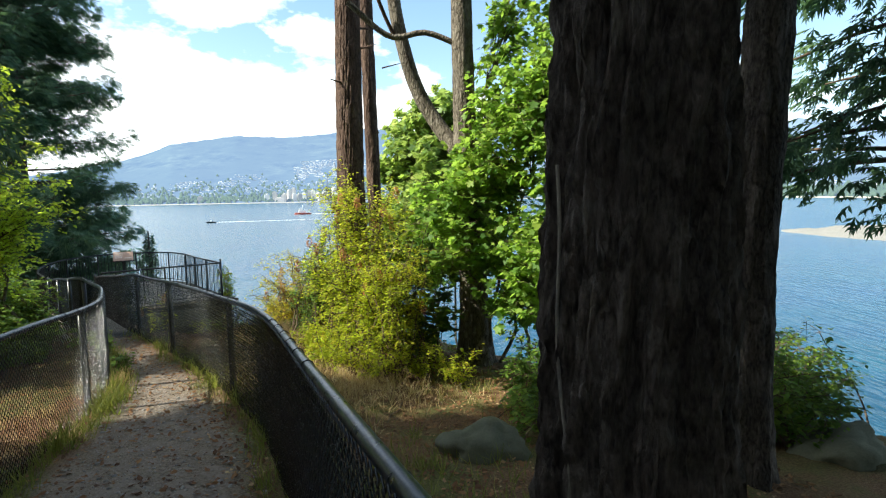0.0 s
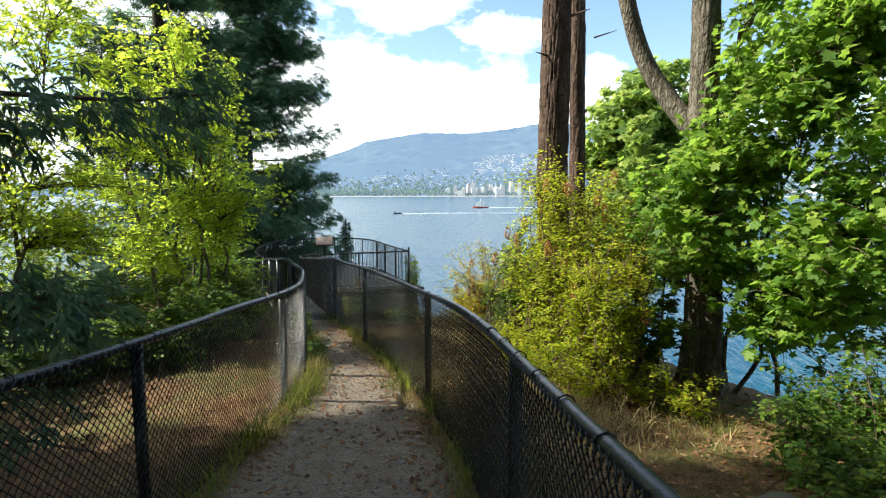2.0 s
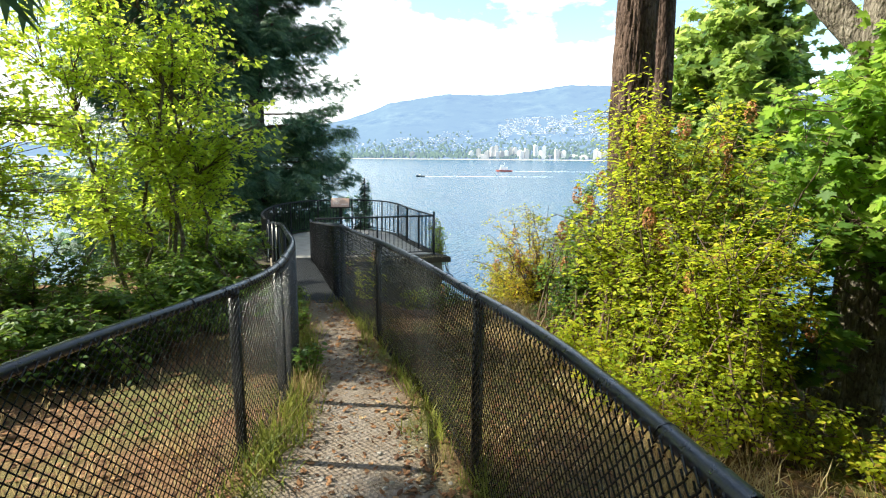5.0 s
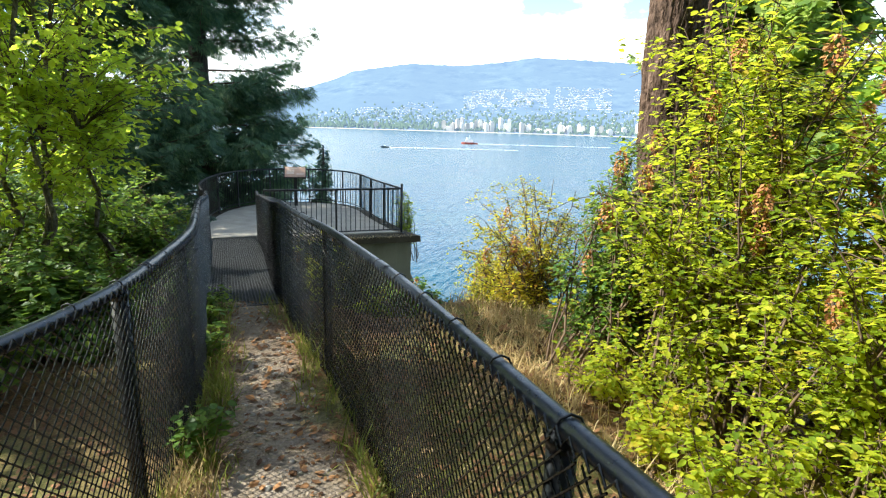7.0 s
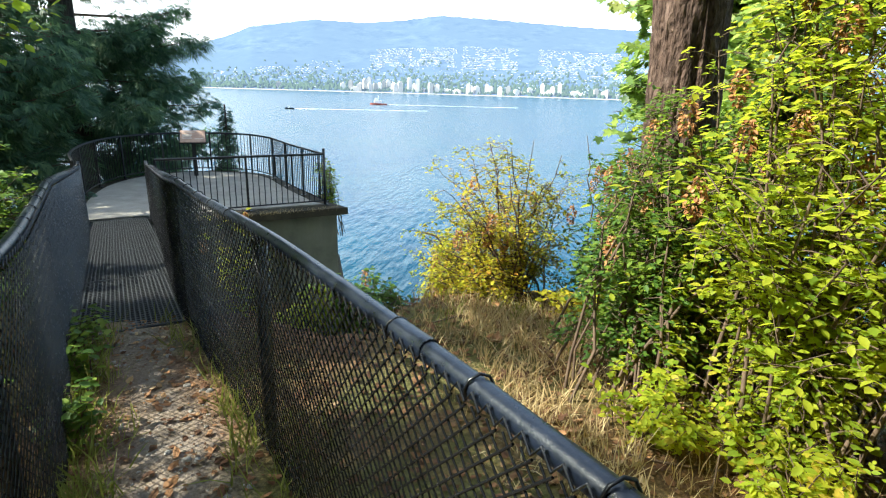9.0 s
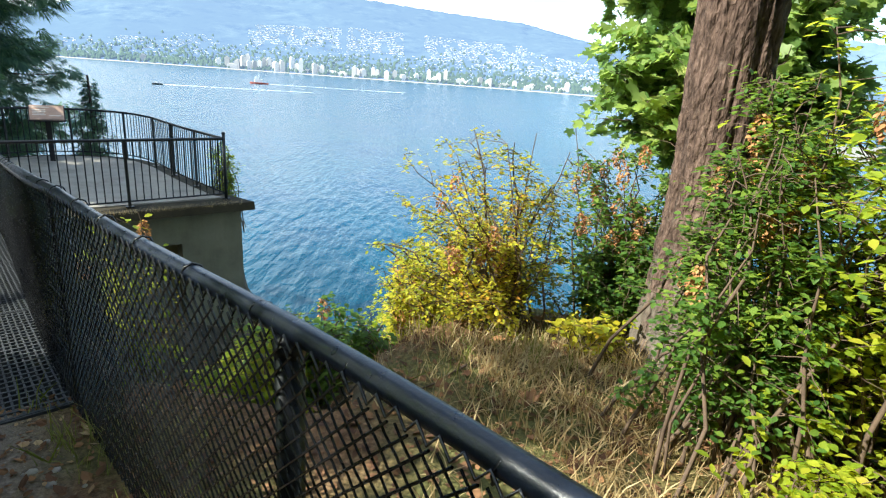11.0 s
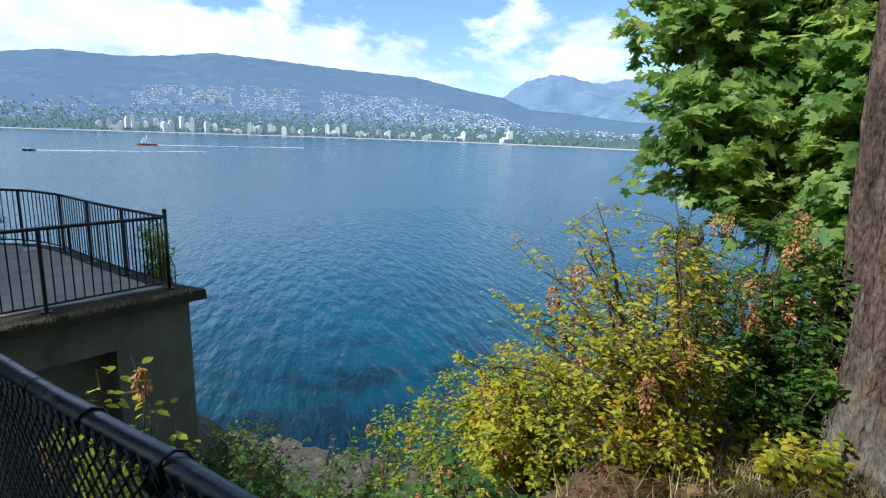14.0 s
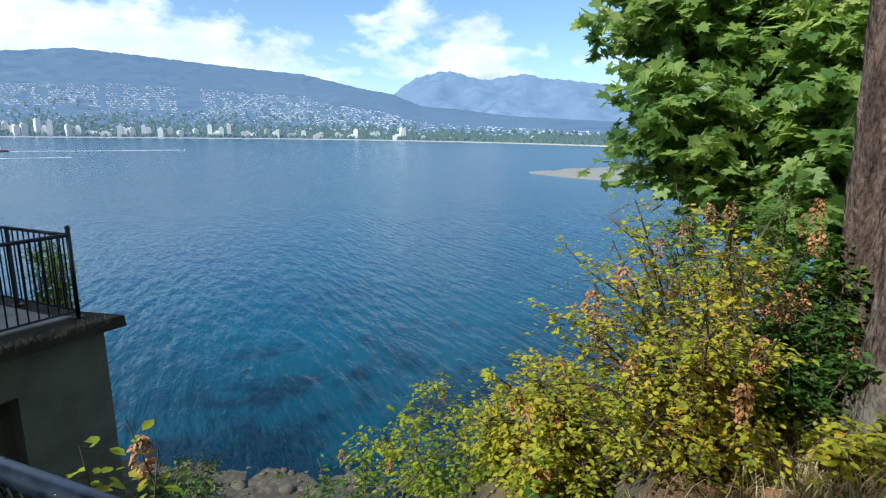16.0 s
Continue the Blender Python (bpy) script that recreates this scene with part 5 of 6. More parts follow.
# the two firs at the cliff edge
z = ground_z(2.75, 10.2)
t = thing("douglas_fir", "tall reddish fir trunk rooted at the cliff edge", "tree", at=(2.93, 10.32, z - 0.15))
part("trunk", trunk_mesh("trunk", [(0, 0, 0), (0.0, 0.0, 1.3), (-0.06, 0.02, 2.8), (0.0, 0.1, 6), (0.3, 0.4, 15)], (0.26, 0.24, 0.235, 0.21, 0.14), BARK_FIR, 110, 170, 0.022, 5.0, 0.15, 2.0), t)
for a, h, ln in ((200, 4.6, 0.18), (320, 5.2, 0.25), (20, 5.6, 0.4)):
    d = np.array([math.cos(radians(a)), math.sin(radians(a)), 0.15])
    p = np.array([0.0, 0.0, h]) + d * np.linspace(0.2, 0.25 + ln, 6)[:, None]
    part("branch_stub", Soup().tube(p, np.linspace(0.022, 0.006, 6), 6).mesh("branch_stub", BARK_FIR), t, "short dead branch stub")
z = ground_z(3.75, 10.6)
t = thing("douglas_fir", "slimmer dark fir trunk beside a larger one", "tree", at=(3.51, 10.63, z - 0.3))
part("trunk", trunk_mesh("trunk", [(0, 0, 0), (-0.08, 0.09, 2.5), (-0.12, 0.2, 6), (-0.1, 0.3, 15)], (0.15, 0.128, 0.12, 0.08), BARK_FIR, 48, 90, 0.015, 5.0, 0.1, 6.0), t)
for a, h, ln in ((250, 4.1, 0.14), (330, 5.3, 0.3)):
    d = np.array([math.cos(radians(a)), math.sin(radians(a)), 0.2])
    p = np.array([0, 0, h]) + d * np.linspace(0.1, 0.15 + ln, 6)[:, None]
    part("branch_stub", Soup().tube(p, np.linspace(0.016, 0.005, 6), 6).mesh("branch_stub", BARK_FIR), t, "short dead branch stub")

# the forked maple with a bent limb
z = ground_z(4.2, 8.2)
t = thing("forked_maple", "grey-barked maple trunk with one bent rising limb", "tree", at=(4.2, 8.2, z - 0.1))
part("trunk", trunk_mesh("trunk", [(0.1, 0, 0), (0.05, 0, 1.5), (-0.05, 0, 3.2), (-0.1, 0.0, 6), (0.1, 0, 12)], (0.25, 0.21, 0.17, 0.15, 0.06), BARK_GREY, 64, 120, 0.012, 6.0, 0.12, 3.0), t)
zb = z - 0.1
limb = np.array([(4.15, 8.25, 2.2), (3.88, 8.6, 2.75), (3.62, 8.75, 3.25), (3.42, 8.8, 3.85), (3.27, 8.85, 4.65), (3.23, 8.9, 5.7), (3.3, 9.0, 8.0)]) - (4.2, 8.2, zb)
part("limb", Soup().tube(resample(limb, 0.12), np.interp(np.arange(len(resample(limb, 0.12))), [0, 10, 60], [0.135, 0.115, 0.06]), 16).mesh("limb", BARK_GREY), t)
limb = np.array([(4.1, 8.2, 3.9), (3.6, 8.4, 4.1), (3.1, 8.6, 4.05), (2.5, 8.7, 4.5)]) - (4.2, 8.2, zb)
part("limb", Soup().tube(resample(limb, 0.12), 0.045, 8).mesh("limb", BARK_GREY), t)
limb = np.array([(3.5, 8.8, 3.8), (3.2, 8.8, 4.2), (2.85, 8.7, 4.9), (2.6, 8.7, 5.6)]) - (4.2, 8.2, zb)
part("dead_limb", Soup().tube(resample(limb, 0.12), 0.03, 6).mesh("dead_limb", BARK_FIR), t, "bare reddish dead limb")
leafy_tree("big_leaf_maple", "broad-leaved green maple crown over the bank", (4.5, 8.0, ground_z(4.5, 8.0)), [(4.4, 8.0, 3.2), (5.2, 7.2, 2.9), (5.6, 6.6, 2.0), (4.4, 9.2, 3.0)],
           [((4.0, 8.5, 1.6), (0.9, 0.8, 0.7)), ((5.2, 7.0, 1.7), (1.1, 1.0, 1.3)), ((5.8, 6.2, 0.7), (1.0, 1.0, 1.1)), ((5.2, 8.2, 3.3), (0.9, 0.8, 0.8)), ((4.3, 9.0, 0.9), (0.8, 0.8, 0.8)), ((6.0, 7.6, 3.7), (1.4, 1.1, 1.2)), ((5.9, 8.2, 4.9), (1.0, 0.9, 0.8)), ((5.0, 7.3, 0.3), (1.0, 0.8, 0.8)), ((3.75, 7.6, 1.2), (0.6, 0.5, 0.8)), ((4.7, 6.6, 2.6), (0.8, 0.8, 0.8)), ((4.4, 7.2, 3.0), (0.6, 0.6, 0.6)), ((4.7, 6.5, 1.0), (0.8, 0.7, 0.8)), ((4.3, 6.9, 0.35), (0.6, 0.6, 0.5)), ((5.3, 6.3, 3.4), (0.9, 0.8, 0.8)), ((4.15, 7.5, 2.1), (0.45, 0.4, 0.45))], 30, 8, 9, 0.082, LEAF_VINE, 11, "maple", BARK_GREY, 0.03)
leafy_tree("big_leaf_maple", "broad-leaved maple with large lobed leaves over the cliff", (5.2, 11.4, ground_z(5.2, 11.4)), [(4.9, 12.3, 2.6), (5.5, 12.6, 3.6), (5.2, 12.0, 3.4)],
           [((4.7, 12.6, 2.2), (0.95, 0.9, 0.9)), ((5.4, 12.6, 3.0), (1.2, 1.2, 1.1)), ((4.3, 12.3, 1.05), (0.6, 0.7, 0.55)), ((5.6, 12.0, 1.2), (0.9, 0.9, 1.0)), ((4.9, 11.3, 2.0), (0.8, 0.8, 1.1)), ((5.3, 11.8, 3.0), (0.9, 0.9, 1.1)), ((4.7, 11.0, 0.9), (0.8, 0.6, 0.9))], 44, 9, 10, 0.115, LEAF_MAPLE, 12, "maple", BARK_GREY, 0.035)

# ocean spray and other shrubs on the seaward bank
shrub("ocean_spray", "tall yellowing shrub hung with brown seed heads", (2.55, 8.6, ground_z(2.55, 8.6)), (2.55, 8.5, 1.0), (1.05, 1.1, 1.3), 72, 28, 10, 0.05, LEAF_SPRAY, 31, heads=0.1, spread=0.35)
# This shrub takes the dark leaf colour to stand in for shade.
shrub("ocean_spray", "yellow-green shrub over the cliff edge, leaves darkened for shade", (2.0, 9.3, ground_z(2.0, 9.3)), (2.3, 9.45, 0.55), (0.5, 0.45, 0.75), 34, 19, 13, 0.04, LEAF_DARK, 32, heads=0.035, spread=0.25)
shrub("ocean_spray", "yellow-green shrub with pale leaves near the fence", (2.5, 7.4, ground_z(2.5, 7.4)), (2.6, 7.5, 0.5), (0.75, 0.7, 0.75), 44, 22, 14, 0.04, LEAF_SPRAY, 33, heads=0.04, spread=0.3)
shrub("ocean_spray", "many-stemmed shrub alone on the cliff edge", (2.0, 11.2, ground_z(2.0, 11.2)), (1.9, 11.4, -0.05), (0.85, 0.75, 0.85), 62, 15, 13, 0.036, LEAF_GOLD, 34, heads=0.1, spread=0.14)
shrub("ocean_spray", "golden-leaved shrub below the cliff edge", (1.9, 12.0, ground_z(1.9, 12.0)), (1.75, 12.0, -0.75), (0.6, 0.6, 0.55), 54, 18, 10, 0.04, LEAF_GOLD, 35, heads=0.06, spread=0.2)
shrub("ocean_spray", "browning shrub between fir and maple", (3.5, 11.3, ground_z(3.5, 11.3)), (3.35, 11.5, 0.0), (0.85, 0.75, 0.85), 36, 16, 9, 0.055, LEAF_DARK, 36, heads=0.4, spread=0.2)
shrub("undergrowth", "mixed green shrub rooted behind the reddish fir", (3.3, 10.95, ground_z(3.3, 10.95)), (3.25, 10.95, -0.2), (0.5, 0.45, 0.7), 34, 18, 9, 0.055, LEAF_DARK, 41, spread=0.2, heads=0.08)
shrub("ocean_spray", "leafy shrub crowding the foot of the reddish fir", (2.5, 9.5, ground_z(2.5, 9.5)), (2.45, 9.5, 0.3), (0.55, 0.5, 0.9), 34, 20, 9, 0.056, LEAF_DARK, 42, heads=0.25, spread=0.25)
shrub("young_maple", "thin green sapling in front of the firs", (3.3, 8.0, ground_z(3.3, 8.0)), (3.2, 7.7, 0.6), (0.7, 0.7, 1.0), 20, 14, 6, 0.085, LEAF_DARK, 37, leaf="maple", spread=0.2)
shrub("undergrowth", "low green undergrowth on the shaded bank", (4.6, 6.2, ground_z(4.6, 6.2)), (4.6, 6.2, -0.3), (0.9, 0.9, 0.6), 34, 16, 8, 0.06, LEAF_DARK, 38, spread=0.4)
shrub("undergrowth", "low green undergrowth on the bank below the trunks", (5.7, 4.5, ground_z(5.7, 4.5)), (5.7, 4.5, -0.45), (1.2, 1.0, 0.65), 60, 22, 10, 0.06, LEAF_DARK, 43, spread=0.5)
shrub("undergrowth", "low green undergrowth below the great trunk", (6.8, 5.0, ground_z(6.8, 5.0)), (6.8, 5.2, -0.65), (1.3, 1.1, 0.75), 44, 18, 8, 0.06, LEAF_DARK, 39, spread=0.5)
shrub("undergrowth", "leafy shrub at the foot of the reddish fir", (3.2, 9.2, ground_z(3.2, 9.2)), (3.1, 9.3, -0.1), (0.7, 0.6, 0.6), 30, 16, 8, 0.06, LEAF_DARK, 40, spread=0.3)
for i, (x, y, rx, top, mat) in enumerate(((0.55, 11.2, 0.5, 0.4, LEAF_DARK), (1.0, 11.9, 0.55, 0.35, LEAF_DARK), (0.1, 11.0, 0.4, 0.4, LEAF_SPRAY), (0.55, 12.9, 0.75, 0.5, LEAF_DARK), (1.1, 13.5, 0.7, 0.5, LEAF_DARK), (-0.35, 13.9, 0.9, 1.2, LEAF_DARK), (0.5, 15.2, 1.0, 1.45, LEAF_DARK), (1.5, 15.6, 1.0, 1.4, LEAF_DARK), (1.0, 16.6, 0.9, 1.5, LEAF_DARK), (2.6, 13.6, 1.0, 0.9, LEAF_SPRAY), (1.7, 14.4, 0.9, 1.0, LEAF_DARK), (0.9, 14.2, 0.9, 1.0, LEAF_DARK), (0.2, 12.0, 0.5, 0.45, LEAF_SPRAY), (2.3, 16.8, 1.0, 0.9, LEAF_DARK), (3.2, 15.8, 1.0, 0.8, LEAF_DARK), (1.5, 17.4, 0.8, 0.9, LEAF_DARK), (3.6, 17.5, 1.1, 0.9, LEAF_DARK), (4.6, 16.4, 1.1, 0.9, LEAF_SPRAY), (3.6, 14.2, 0.9, 0.6, LEAF_SPRAY))):
    zz = ground_z(x, y)
    shrub("bramble", "green bramble thicket in the gap under the bridge", (x, y, zz), (x, y, zz + top * 0.8), (rx, rx, top), 30, 18, 8, 0.055, mat, 50 + i, spread=0.35, heads=0.02)
shrub("ocean_spray", "thin plant with brown plumes beside the bridge", (-0.45, 12.5, ground_z(-0.45, 12.5)), (-0.5, 12.55, -0.42), (0.36, 0.28, 0.36), 16, 10, 6, 0.06, LEAF_SPRAY, 60, heads=0.6, spread=0.1)
shrub("rock_shrub", "small green shrub growing beside the lookout railing", (1.05, 20.1, -2.4), (0.85, 19.9, -0.95), (0.35, 0.6, 0.55), 26, 14, 7, 0.06, LEAF_SPRAY, 61, spread=0.15)

for i, (x, y, s) in enumerate(((2.25, 10.55, 0.8), (2.5, 10.7, 0.9), (2.4, 10.5, 0.5))):
    zz = ground_z(x, y)
    shrub("snowberry", "low bright yellow-green plant at the cliff edge", (x, y, zz), (x, y, zz + 0.2 * s), (0.34 * s, 0.3 * s, 0.2 * s), 10, 4, 4, 0.06, LEAF_GOLD, 160 + i, spread=0.16, stem_r=0.004)

for i, (x, y, s) in enumerate(((1.85, 7.35, 1.0), (2.15, 7.0, 1.2), (1.8, 7.9, 0.9), (2.05, 8.4, 1.2), (1.75, 8.7, 0.8), (2.9, 7.0, 1.0), (3.3, 6.8, 1.1))):
    zz = ground_z(x, y)
    shrub("ocean_spray", "low yellow-green sucker shoots at the foot of tall shrubs", (x, y, zz), (x, y, zz + 0.28 * s), (0.36 * s, 0.34 * s, 0.3 * s), 13, 8, 9, 0.042, LEAF_SPRAY, 170 + i, spread=0.14, stem_r=0.005)

for i, (x, y, s) in enumerate(((4.2, 5.7, 1.1), (4.7, 4.9, 1.0), (3.5, 5.3, 0.9), (3.2, 4.5, 0.7))):
    zz = ground_z(x, y)
    shrub("undergrowth", "dark green undergrowth on the shaded bank", (x, y, zz), (x, y, zz + 0.4 * s), (0.55 * s, 0.5 * s, 0.42 * s), 22, 11, 8, 0.06, LEAF_DARK, 180 + i, spread=0.25, stem_r=0.006)

shrub("undergrowth", "leafy green shrub at the butt of the reddish fir", (2.75, 10.85, ground_z(2.75, 10.85)), (2.72, 10.85, ground_z(2.75, 10.85) + 0.5), (0.3, 0.3, 0.45), 16, 12, 8, 0.05, LEAF_DARK, 190, spread=0.12, stem_r=0.006)

# the landward side
leafy_tree("vine_maple", "bright yellow-green young tree behind the fence", (-3.1, 11.2, ground_z(-3.1, 11.2)), [(-3.3, 11.2, 4.6), (-2.6, 11.0, 3.8), (-3.9, 11.3, 3.9), (-2.3, 11.4, 2.9), (-3.0, 10.6, 3.2), (-4.5, 11.0, 3.0)],
           [((-3.2, 11.0, 3.3), (1.1, 1.0, 1.2)), ((-2.5, 11.0, 1.9), (0.95, 0.9, 1.1)), ((-4.1, 11.0, 2.2), (1.1, 1.0, 1.3)), ((-3.2, 10.8, 0.9), (1.5, 1.0, 0.9))], 56, 8, 10, 0.068, LEAF_YELLOW, 13, "oval", BARK_GREY, 0.03)
for i, (x, y, rx, top, mat) in enumerate(((-2.4, 8.5, 0.7, 0.35, LEAF_DARK), (-2.9, 11.1, 0.5, 0.45, LEAF_DARK), (-3.2, 7.7, 0.8, 0.4, LEAF_DARK), (-2.1, 9.5, 0.4, 0.3, LEAF_DARK), (-3.6, 9.2, 0.9, 0.6, LEAF_DARK), (-2.3, 9.9, 0.7, 0.45, LEAF_DARK), (-4.9, 8.2, 1.0, 0.6, LEAF_YELLOW), (-5.2, 10.2, 1.1, 0.9, LEAF_DARK), (-2.9, 12.4, 0.9, 0.7, LEAF_DARK), (-4.3, 13.0, 1.0, 0.9, LEAF_DARK), (-3.4, 14.8, 0.9, 1.0, LEAF_DARK), (-6.2, 12.0, 1.1, 1.2, LEAF_YELLOW), (-4.6, 15.6, 1.0, 1.3, LEAF_DARK))):
    zz = ground_z(x, y)
    shrub("undergrowth", "dense green undergrowth behind the fence", (x, y, zz), (x, y, zz + top), (rx, rx, top), 36, 20, 9, 0.068, mat, 70 + i, spread=0.4)
leafy_tree("vine_maple", "tall green young tree in the thicket beside the path", (-4.7, 9.0, ground_z(-4.7, 9.0)), [(-4.7, 9.2, 5.4), (-4.0, 9.4, 4.4), (-5.4, 9.0, 4.8), (-3.8, 8.9, 3.6)],
           [((-4.6, 9.2, 4.3), (1.3, 1.0, 1.2)), ((-3.8, 9.3, 3.2), (0.9, 0.8, 1.0)), ((-5.2, 9.2, 2.8), (1.2, 1.0, 1.2)), ((-4.0, 9.0, 1.7), (0.9, 0.8, 0.9)), ((-5.3, 9.6, 1.5), (1.0, 0.8, 0.9)), ((-3.4, 9.6, 1.2), (0.7, 0.6, 0.7))], 36, 7, 9, 0.064, LEAF_YELLOW, 23, "oval", BARK_GREY, 0.03)
for i, (x, y, s) in enumerate(((-1.12, 9.75, 0.8), (-0.98, 9.2, 0.6), (-0.66, 7.9, 0.5), (-1.25, 10.2, 0.6))):
    zz = ground_z(x, y)
    shrub("roadside_weed", "tall pale-leaved weed against the fence foot", (x, y, zz), (x + 0.05, y, zz + 0.3 * s), (0.14, 0.16, 0.25 * s), 9, 5, 5, 0.05, LEAF_DARK, 140 + i, spread=0.05, stem_r=0.005, category="weed")
# Trees out of view, added to shade the path start and cover sky.
for i, (x, y, hh) in enumerate(((-7.5, -4.0, 15), (-3.0, -7.0, 16), (2.5, -6.5, 15), (6.5, -3.5, 14), (-10.0, 1.6, 16), (-8.6, 2.7, 18))):
    conifer("shade_conifer", "tall unseen conifer added behind the path to shade it", (x, y, ground_z(x, y)), hh, 1.2, 4.2, 420 if i > 3 else 180, 150 + i, 0.45, 0.25, "flat_spray", 0.28, 1.6 if i > 3 else 0.9)
conifer("douglas_fir", "dense dark conifer beyond the lookout", (-6.0, 26.2, -4.6), 30.0, 2.0, 4.6, 420, 14, 0.38, 0.12, "needles", 0.36, 1.15)
conifer("douglas_fir", "dark conifer on the slope above the water", (-7.3, 21.0, -5.5), 24.0, 3.0, 3.6, 250, 15, 0.38, 0.12, "needles", 0.28, 1.1)
conifer("small_spruce", "small dark young spruce beyond the railing", (-1.62, 24.3, -2.6), 3.1, 0.2, 0.62, 60, 16, 0.13, 0.1, "needles", 0.04, 1.0)
conifer("hemlock", "drooping dark hemlock boughs over the fence", (-5.4, 4.2, ground_z(-5.4, 4.2)), 7.4, 1.7, 3.9, 125, 17, 0.2, 0.3, "flat_spray", 0.24, 1.3, side=(1.85, 0.36), clear=0.9, long_boughs=((2.75, 1.27, 4.8),))
# Stands out of view; added so its shadow falls on the near path.
conifer("hemlock", "tall unseen hemlock added to shade the near path", (-6.5, 1.0, ground_z(-6.5, 1.0)), 15.0, 3.0, 4.2, 200, 18, 0.3, 0.3, "flat_spray", 0.26, 0.9)
conifer("hemlock", "dark conifer boughs above the bay", (8.0, 4.0, ground_z(8.0, 4.0)), 13.0, 3.4, 3.2, 90, 19, 0.3, 0.35, "flat_spray", 0.2, 0.8)


# Unseen; boughs begin high so they shade the bank, not the path.
conifer("shade_conifer", "tall unseen conifer, its high crown added to shade the bank", (-12.5, 4.3, ground_z(-12.5, 4.3)), 26.0, 14.6, 4.7, 320, 158, 0.45, 0.15, "flat_spray", 0.3, 1.3)
# Another added tree out of view, low enough to shade only hemlock and clearing.
conifer("shade_conifer", "low unseen conifer added to shade the hemlock and clearing", (-9.6, 5.6, ground_z(-9.6, 5.6)), 8.4, 0.5, 3.2, 230, 157, 0.4, 0.2, "flat_spray", 0.16, 1.3)
# Shrubs added out of view to keep low sun off the ground behind the fence.
for i, (x, y, top) in enumerate(((-6.3, 5.6, 2.4), (-6.7, 7.4, 2.3), (-6.9, 9.0, 1.9), (-6.3, 6.5, 2.25), (-6.4, 4.0, 2.2))):
    zz = ground_z(x, y)
    shrub("thicket", "tall unseen thicket added to shade the ground behind the fence", (x, y, zz), (x, y, zz + top), (1.1, 1.1, top), 44, 22, 9, 0.09, LEAF_DARK, 210 + i, spread=0.4)


# ---- grass and fallen leaves ----
def grass(name, label, spots, mat, seed, size, bend=(0.0, 0.3)):
    """spots: (x, y, spread x, spread y, blades)."""
    rng = np.random.default_rng(seed)
    P = []
    for x, y, sx, sy, n in spots:
        P.append(np.column_stack([rng.normal(x, sx, n), rng.normal(y, sy, n)]))
    P = np.concatenate(P)
    # gather the blades into tufts
    c = P[rng.integers(0, len(P), len(P) // 14)]
    pick = rng.integers(0, len(c), len(P))
    P = np.where(rng.random(len(P))[:, None] < 0.75, c[pick] + rng.normal(0, 0.035, P.shape), P)
    z = height(P[:, 0], P[:, 1])
    n = len(P)
    me = scatter(name, "blade", np.column_stack([P, z - 0.01]), rng.uniform(0, 6.28, n), rng.normal(bend[0], bend[1], n), rng.normal(0, 0.3, n), size * rng.uniform(0.5, 1.5, n), mat)
    tagged(new(name, me), label, "grass", kind="stuff")


rfa, lfa = resample(RIGHT_FENCE, 0.3), resample(LEFT_FENCE, 0.3)
along_r = [(x - 0.05, y, 0.07, 0.15, 40) for x, y in rfa if 2 < y < 10.6] + [(x + 0.12, y, 0.1, 0.15, 35) for x, y in rfa if 2 < y < 10.4]
along_l = [(x + 0.10, y, 0.07, 0.15, 60) for x, y in lfa if 4.5 < y < 10.4]
grass("green_grass", "rough green grass along the fence foot", along_r + along_l + [(-0.55, 6.9, 0.08, 0.35, 320), (1.7, 3.4, 0.5, 0.8, 1200), (3.6, 6.0, 0.6, 0.6, 700), (1.6, 10.6, 0.3, 0.3, 300)], GRASS_GREEN, 91, 0.13)
grass("dry_grass", "dry straw-coloured grass on the bank", [(1.7, 6.4, 0.4, 0.5, 1300), (2.1, 9.9, 0.45, 0.45, 1100), (1.3, 9.7, 0.35, 0.5, 800), (2.2, 7.0, 0.5, 0.5, 900), (1.4, 8.2, 0.3, 0.5, 600), (1.3, 10.6, 0.35, 0.4, 350), (2.3, 10.7, 0.35, 0.3, 300), (-1.6, 6.0, 0.4, 0.8, 600), (-0.62, 7.4, 0.06, 0.3, 200)], GRASS_DRY, 92, 0.14)


PATH_STONE = concrete_material("path_stone", (0.14, 0.125, 0.11), (0.26, 0.24, 0.21), (0.4, 0.37, 0.33))


tuft_l = [(x + 0.13, y, 0.05, 0.1, 26) for x, y in lfa if 5.6 < y < 10.2]
grass("tall_grass", "tall yellowing grass tufts against the fence foot", tuft_l + [(-0.56, 6.5, 0.06, 0.12, 90), (-0.6, 7.2, 0.06, 0.15, 90), (-0.75, 5.6, 0.06, 0.1, 50), (0.62, 6.1, 0.05, 0.1, 50), (0.25, 7.6, 0.05, 0.2, 50), (-0.2, 8.9, 0.05, 0.2, 50)], GRASS_GREEN, 96, 0.2, (-0.3, 0.4))
grass("straw_grass", "bleached straw grass arching over the bank", [(1.5, 9.7, 0.35, 0.4, 900), (1.9, 10.4, 0.4, 0.3, 900), (1.2, 8.9, 0.2, 0.5, 350), (2.3, 9.9, 0.3, 0.4, 450), (1.6, 5.9, 0.35, 0.5, 500), (2.2, 6.3, 0.4, 0.4, 500), (1.5, 7.0, 0.25, 0.5, 300)], GRASS_DRY, 97, 0.15, (-0.85, 0.45))


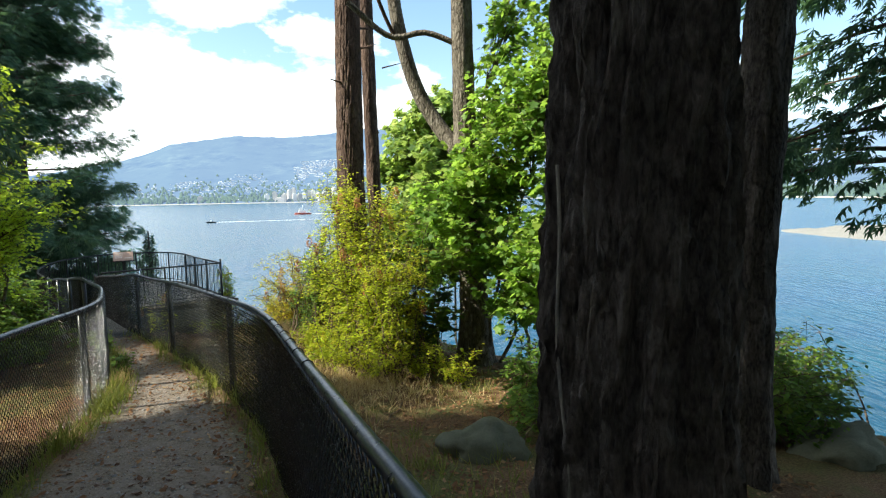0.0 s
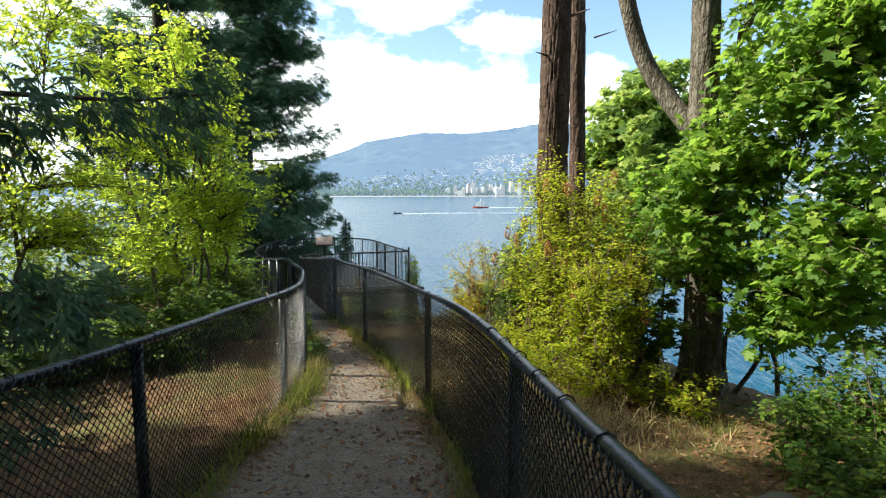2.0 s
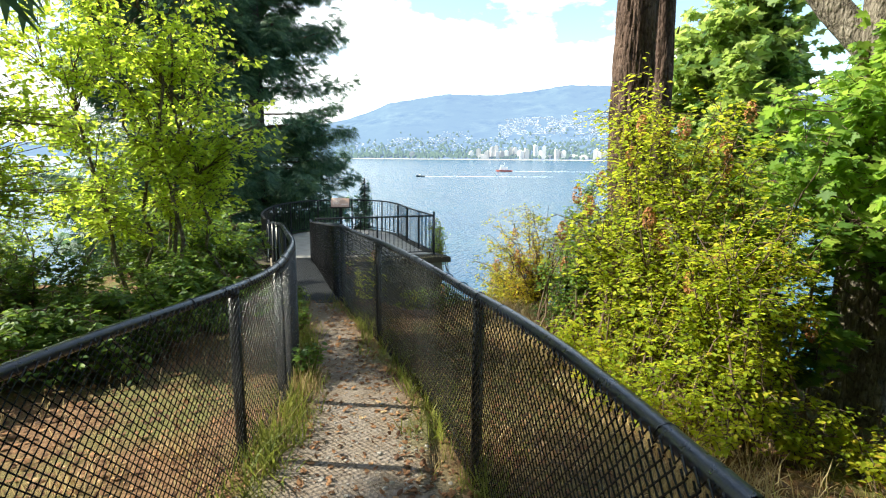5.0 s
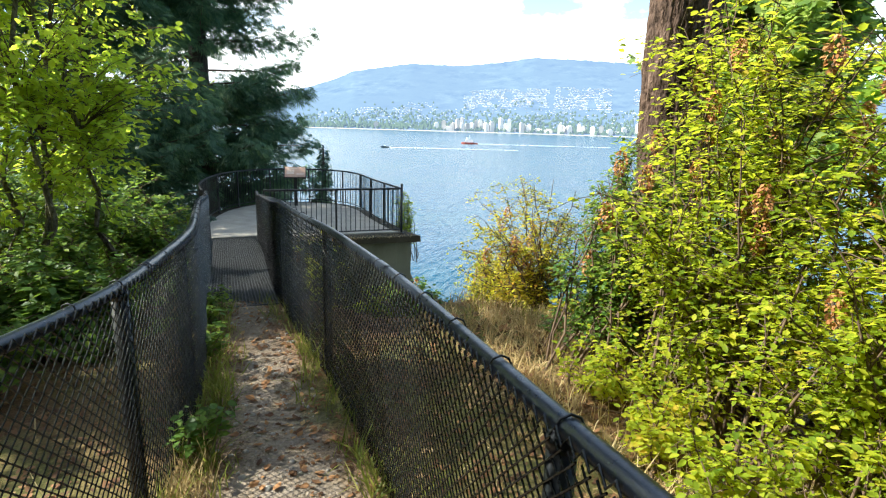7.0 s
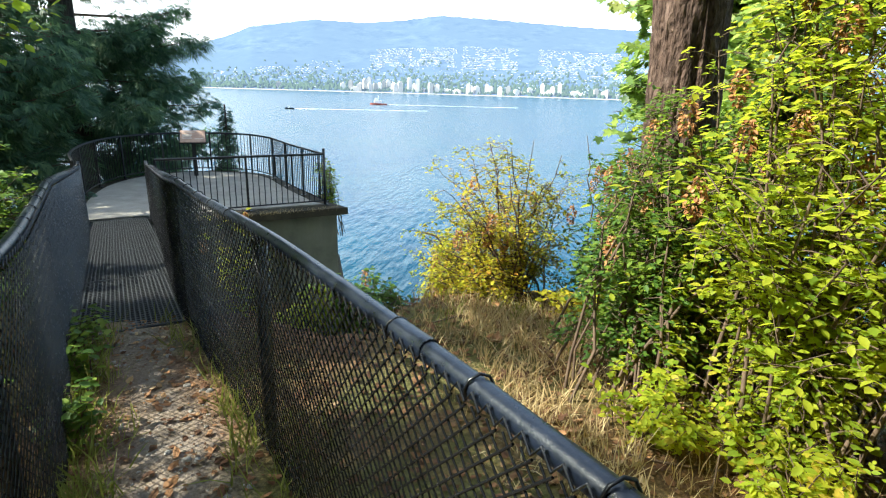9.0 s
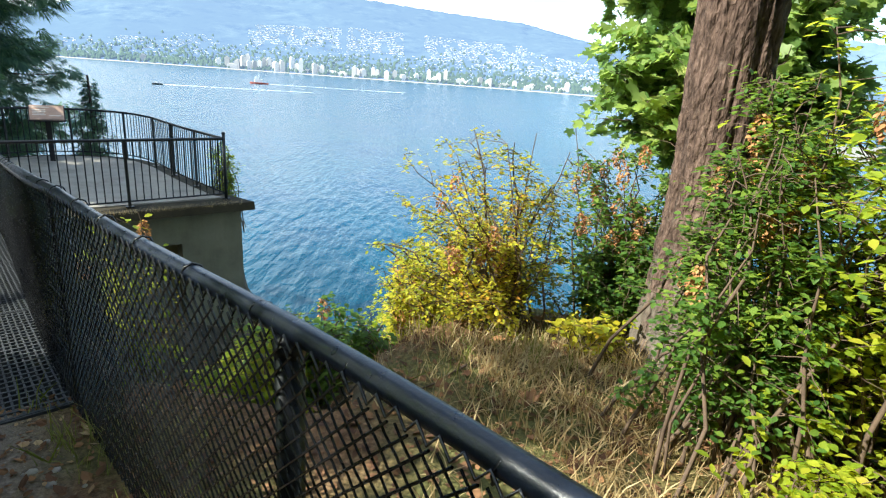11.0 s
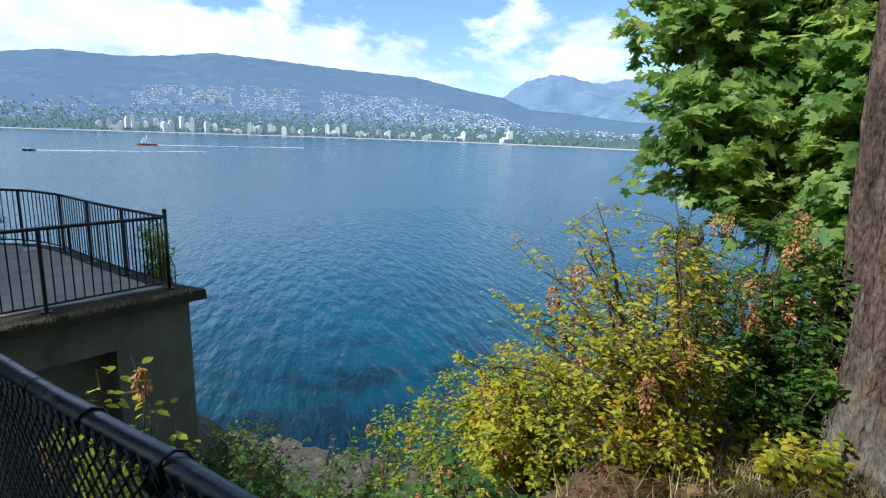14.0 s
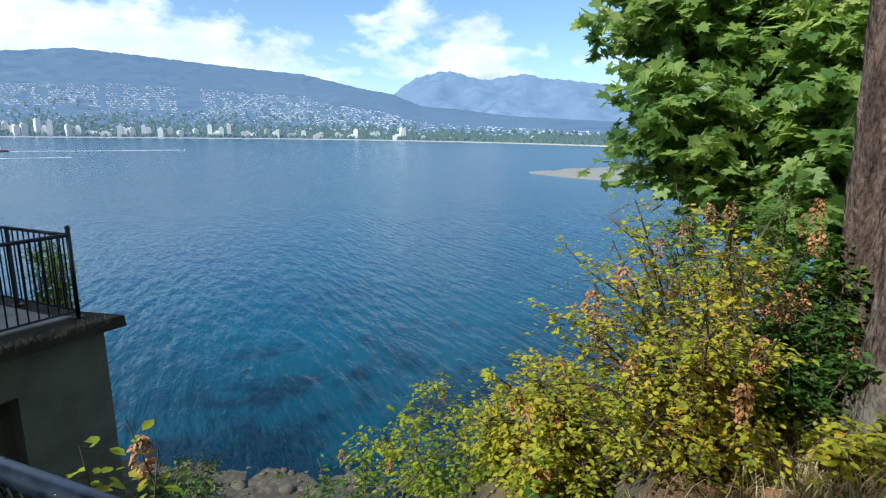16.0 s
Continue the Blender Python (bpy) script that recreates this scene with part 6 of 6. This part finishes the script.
def litter():
    rng = np.random.default_rng(93)
    n = 52000
    P = np.column_stack([rng.uniform(-4.5, 4.8, n), rng.uniform(0.5, 11.3, n)])
    rf, lf = np.array(RIGHT_FENCE), np.array(LEFT_FENCE)
    gap_r = np.interp(P[:, 1], rf[:, 1], rf[:, 0]) - P[:, 0]
    gap_l = P[:, 0] - np.interp(P[:, 1], lf[:, 1], lf[:, 0])
    onpath = (gap_r > 0.0) & (gap_l > 0.0)
    keep = np.where(onpath, np.where(gap_r < 0.4, 0.95, 0.42), 0.85)
    P = P[rng.random(n) < keep]
    n = len(P)
    me = scatter("fallen_leaves", "litter", np.column_stack([P, height(P[:, 0], P[:, 1]) + 0.006]), rng.uniform(0, 6.28, n), rng.normal(0.0, 0.18, n), rng.normal(0, 0.25, n), 0.014 + 0.05 * rng.random(n) ** 2, LITTER)
    tagged(new("fallen_leaves", me), "brown fallen leaves scattered over path and bank", "leaves", kind="stuff")
    # large maple leaves lie among them on the seaward bank
    m = 150
    Q = np.column_stack([rng.normal(1.9, 0.6, m), rng.normal(9.9, 0.7, m)])
    Q = Q[np.interp(Q[:, 1], rf[:, 1], rf[:, 0]) < Q[:, 0] - 0.05]
    m = len(Q)
    me = scatter("maple_leaves", "maple", np.column_stack([Q, height(Q[:, 0], Q[:, 1]) + 0.02]), rng.uniform(0, 6.28, m), rng.normal(0.05, 0.25, m), rng.normal(0, 0.3, m), rng.uniform(0.05, 0.11, m), LITTER)
    tagged(new("fallen_maple_leaves", me), "curled orange-brown maple leaves on the bank", "leaves", kind="stuff")
    # small stones trodden into the path
    n = 2600
    P = np.column_stack([rng.uniform(-1.3, 0.75, n), rng.uniform(1.5, 10.5, n)])
    ok = (np.interp(P[:, 1], rf[:, 1], rf[:, 0]) - P[:, 0] > 0.12) & (P[:, 0] - np.interp(P[:, 1], lf[:, 1], lf[:, 0]) > 0.12)
    P = P[ok]
    base = rock_mesh("stone", (1, 0.8, 0.55), DECK, 41, 1)
    bv = np.array([q.co[:] for q in base.vertices])
    bf = np.array([p.vertices[:] for p in base.polygons])
    s = 0.006 + 0.02 * rng.random(len(P)) ** 3
    a = rng.uniform(0, 6.28, len(P))
    vx = P[:, :1] + s[:, None] * (bv[None, :, 0] * np.cos(a)[:, None] - bv[None, :, 1] * np.sin(a)[:, None])
    vy = P[:, 1:] + s[:, None] * (bv[None, :, 0] * np.sin(a)[:, None] + bv[None, :, 1] * np.cos(a)[:, None])
    vz = height(P[:, 0], P[:, 1])[:, None] + s[:, None] * bv[None, :, 2]
    f = (bf[None] + (np.arange(len(P)) * len(bv))[:, None, None]).reshape(-1, 3)
    tagged(new("path_stones", mesh_of("path_stones", np.stack([vx, vy, vz], -1).reshape(-1, 3), f, PATH_STONE)), "small grey stones trodden into the path", "stones", kind="stuff")
    # a few dead sticks
    for i in range(26):
        x, y = rng.uniform(1.0, 3.0), rng.uniform(5.5, 11)
        a, ln = rng.uniform(0, 6.28), rng.uniform(0.25, 0.8)
        q = np.array([(x + math.cos(a) * ln * k + rng.normal(0, 0.015), y + math.sin(a) * ln * k + rng.normal(0, 0.015)) for k in np.linspace(0, 1, 6)])
        p = np.column_stack([q, height(q[:, 0], q[:, 1]) + 0.012])
        tagged(new("stick", Soup().tube(p, np.linspace(0.009, 0.004, 6), 5).mesh("stick", TWIG)), "dry brown stick lying on the bank", "stick", "sticks on the bank")


litter()


def slab_debris():
    """Moss tufts and leaves caught on the outer strip of the lookout slab."""
    rng = np.random.default_rng(95)
    n = 900
    t = rng.random(n)
    P = np.outer(1 - t, (0.95, 18.0)) + np.outer(t, (-2.1, 17.2)) + rng.normal(0, 0.07, (n, 2)) + (0.02, -0.06)
    me = scatter("moss_tufts", "blade", np.column_stack([P, np.full(n, -1.32)]), rng.uniform(0, 6.28, n), rng.normal(0, 0.5, n), rng.normal(0, 0.4, n), rng.uniform(0.03, 0.09, n), GRASS_DRY)
    tagged(new("moss_tufts", me), "dry moss tufts along the lookout slab edge", "moss", kind="stuff")


slab_debris()
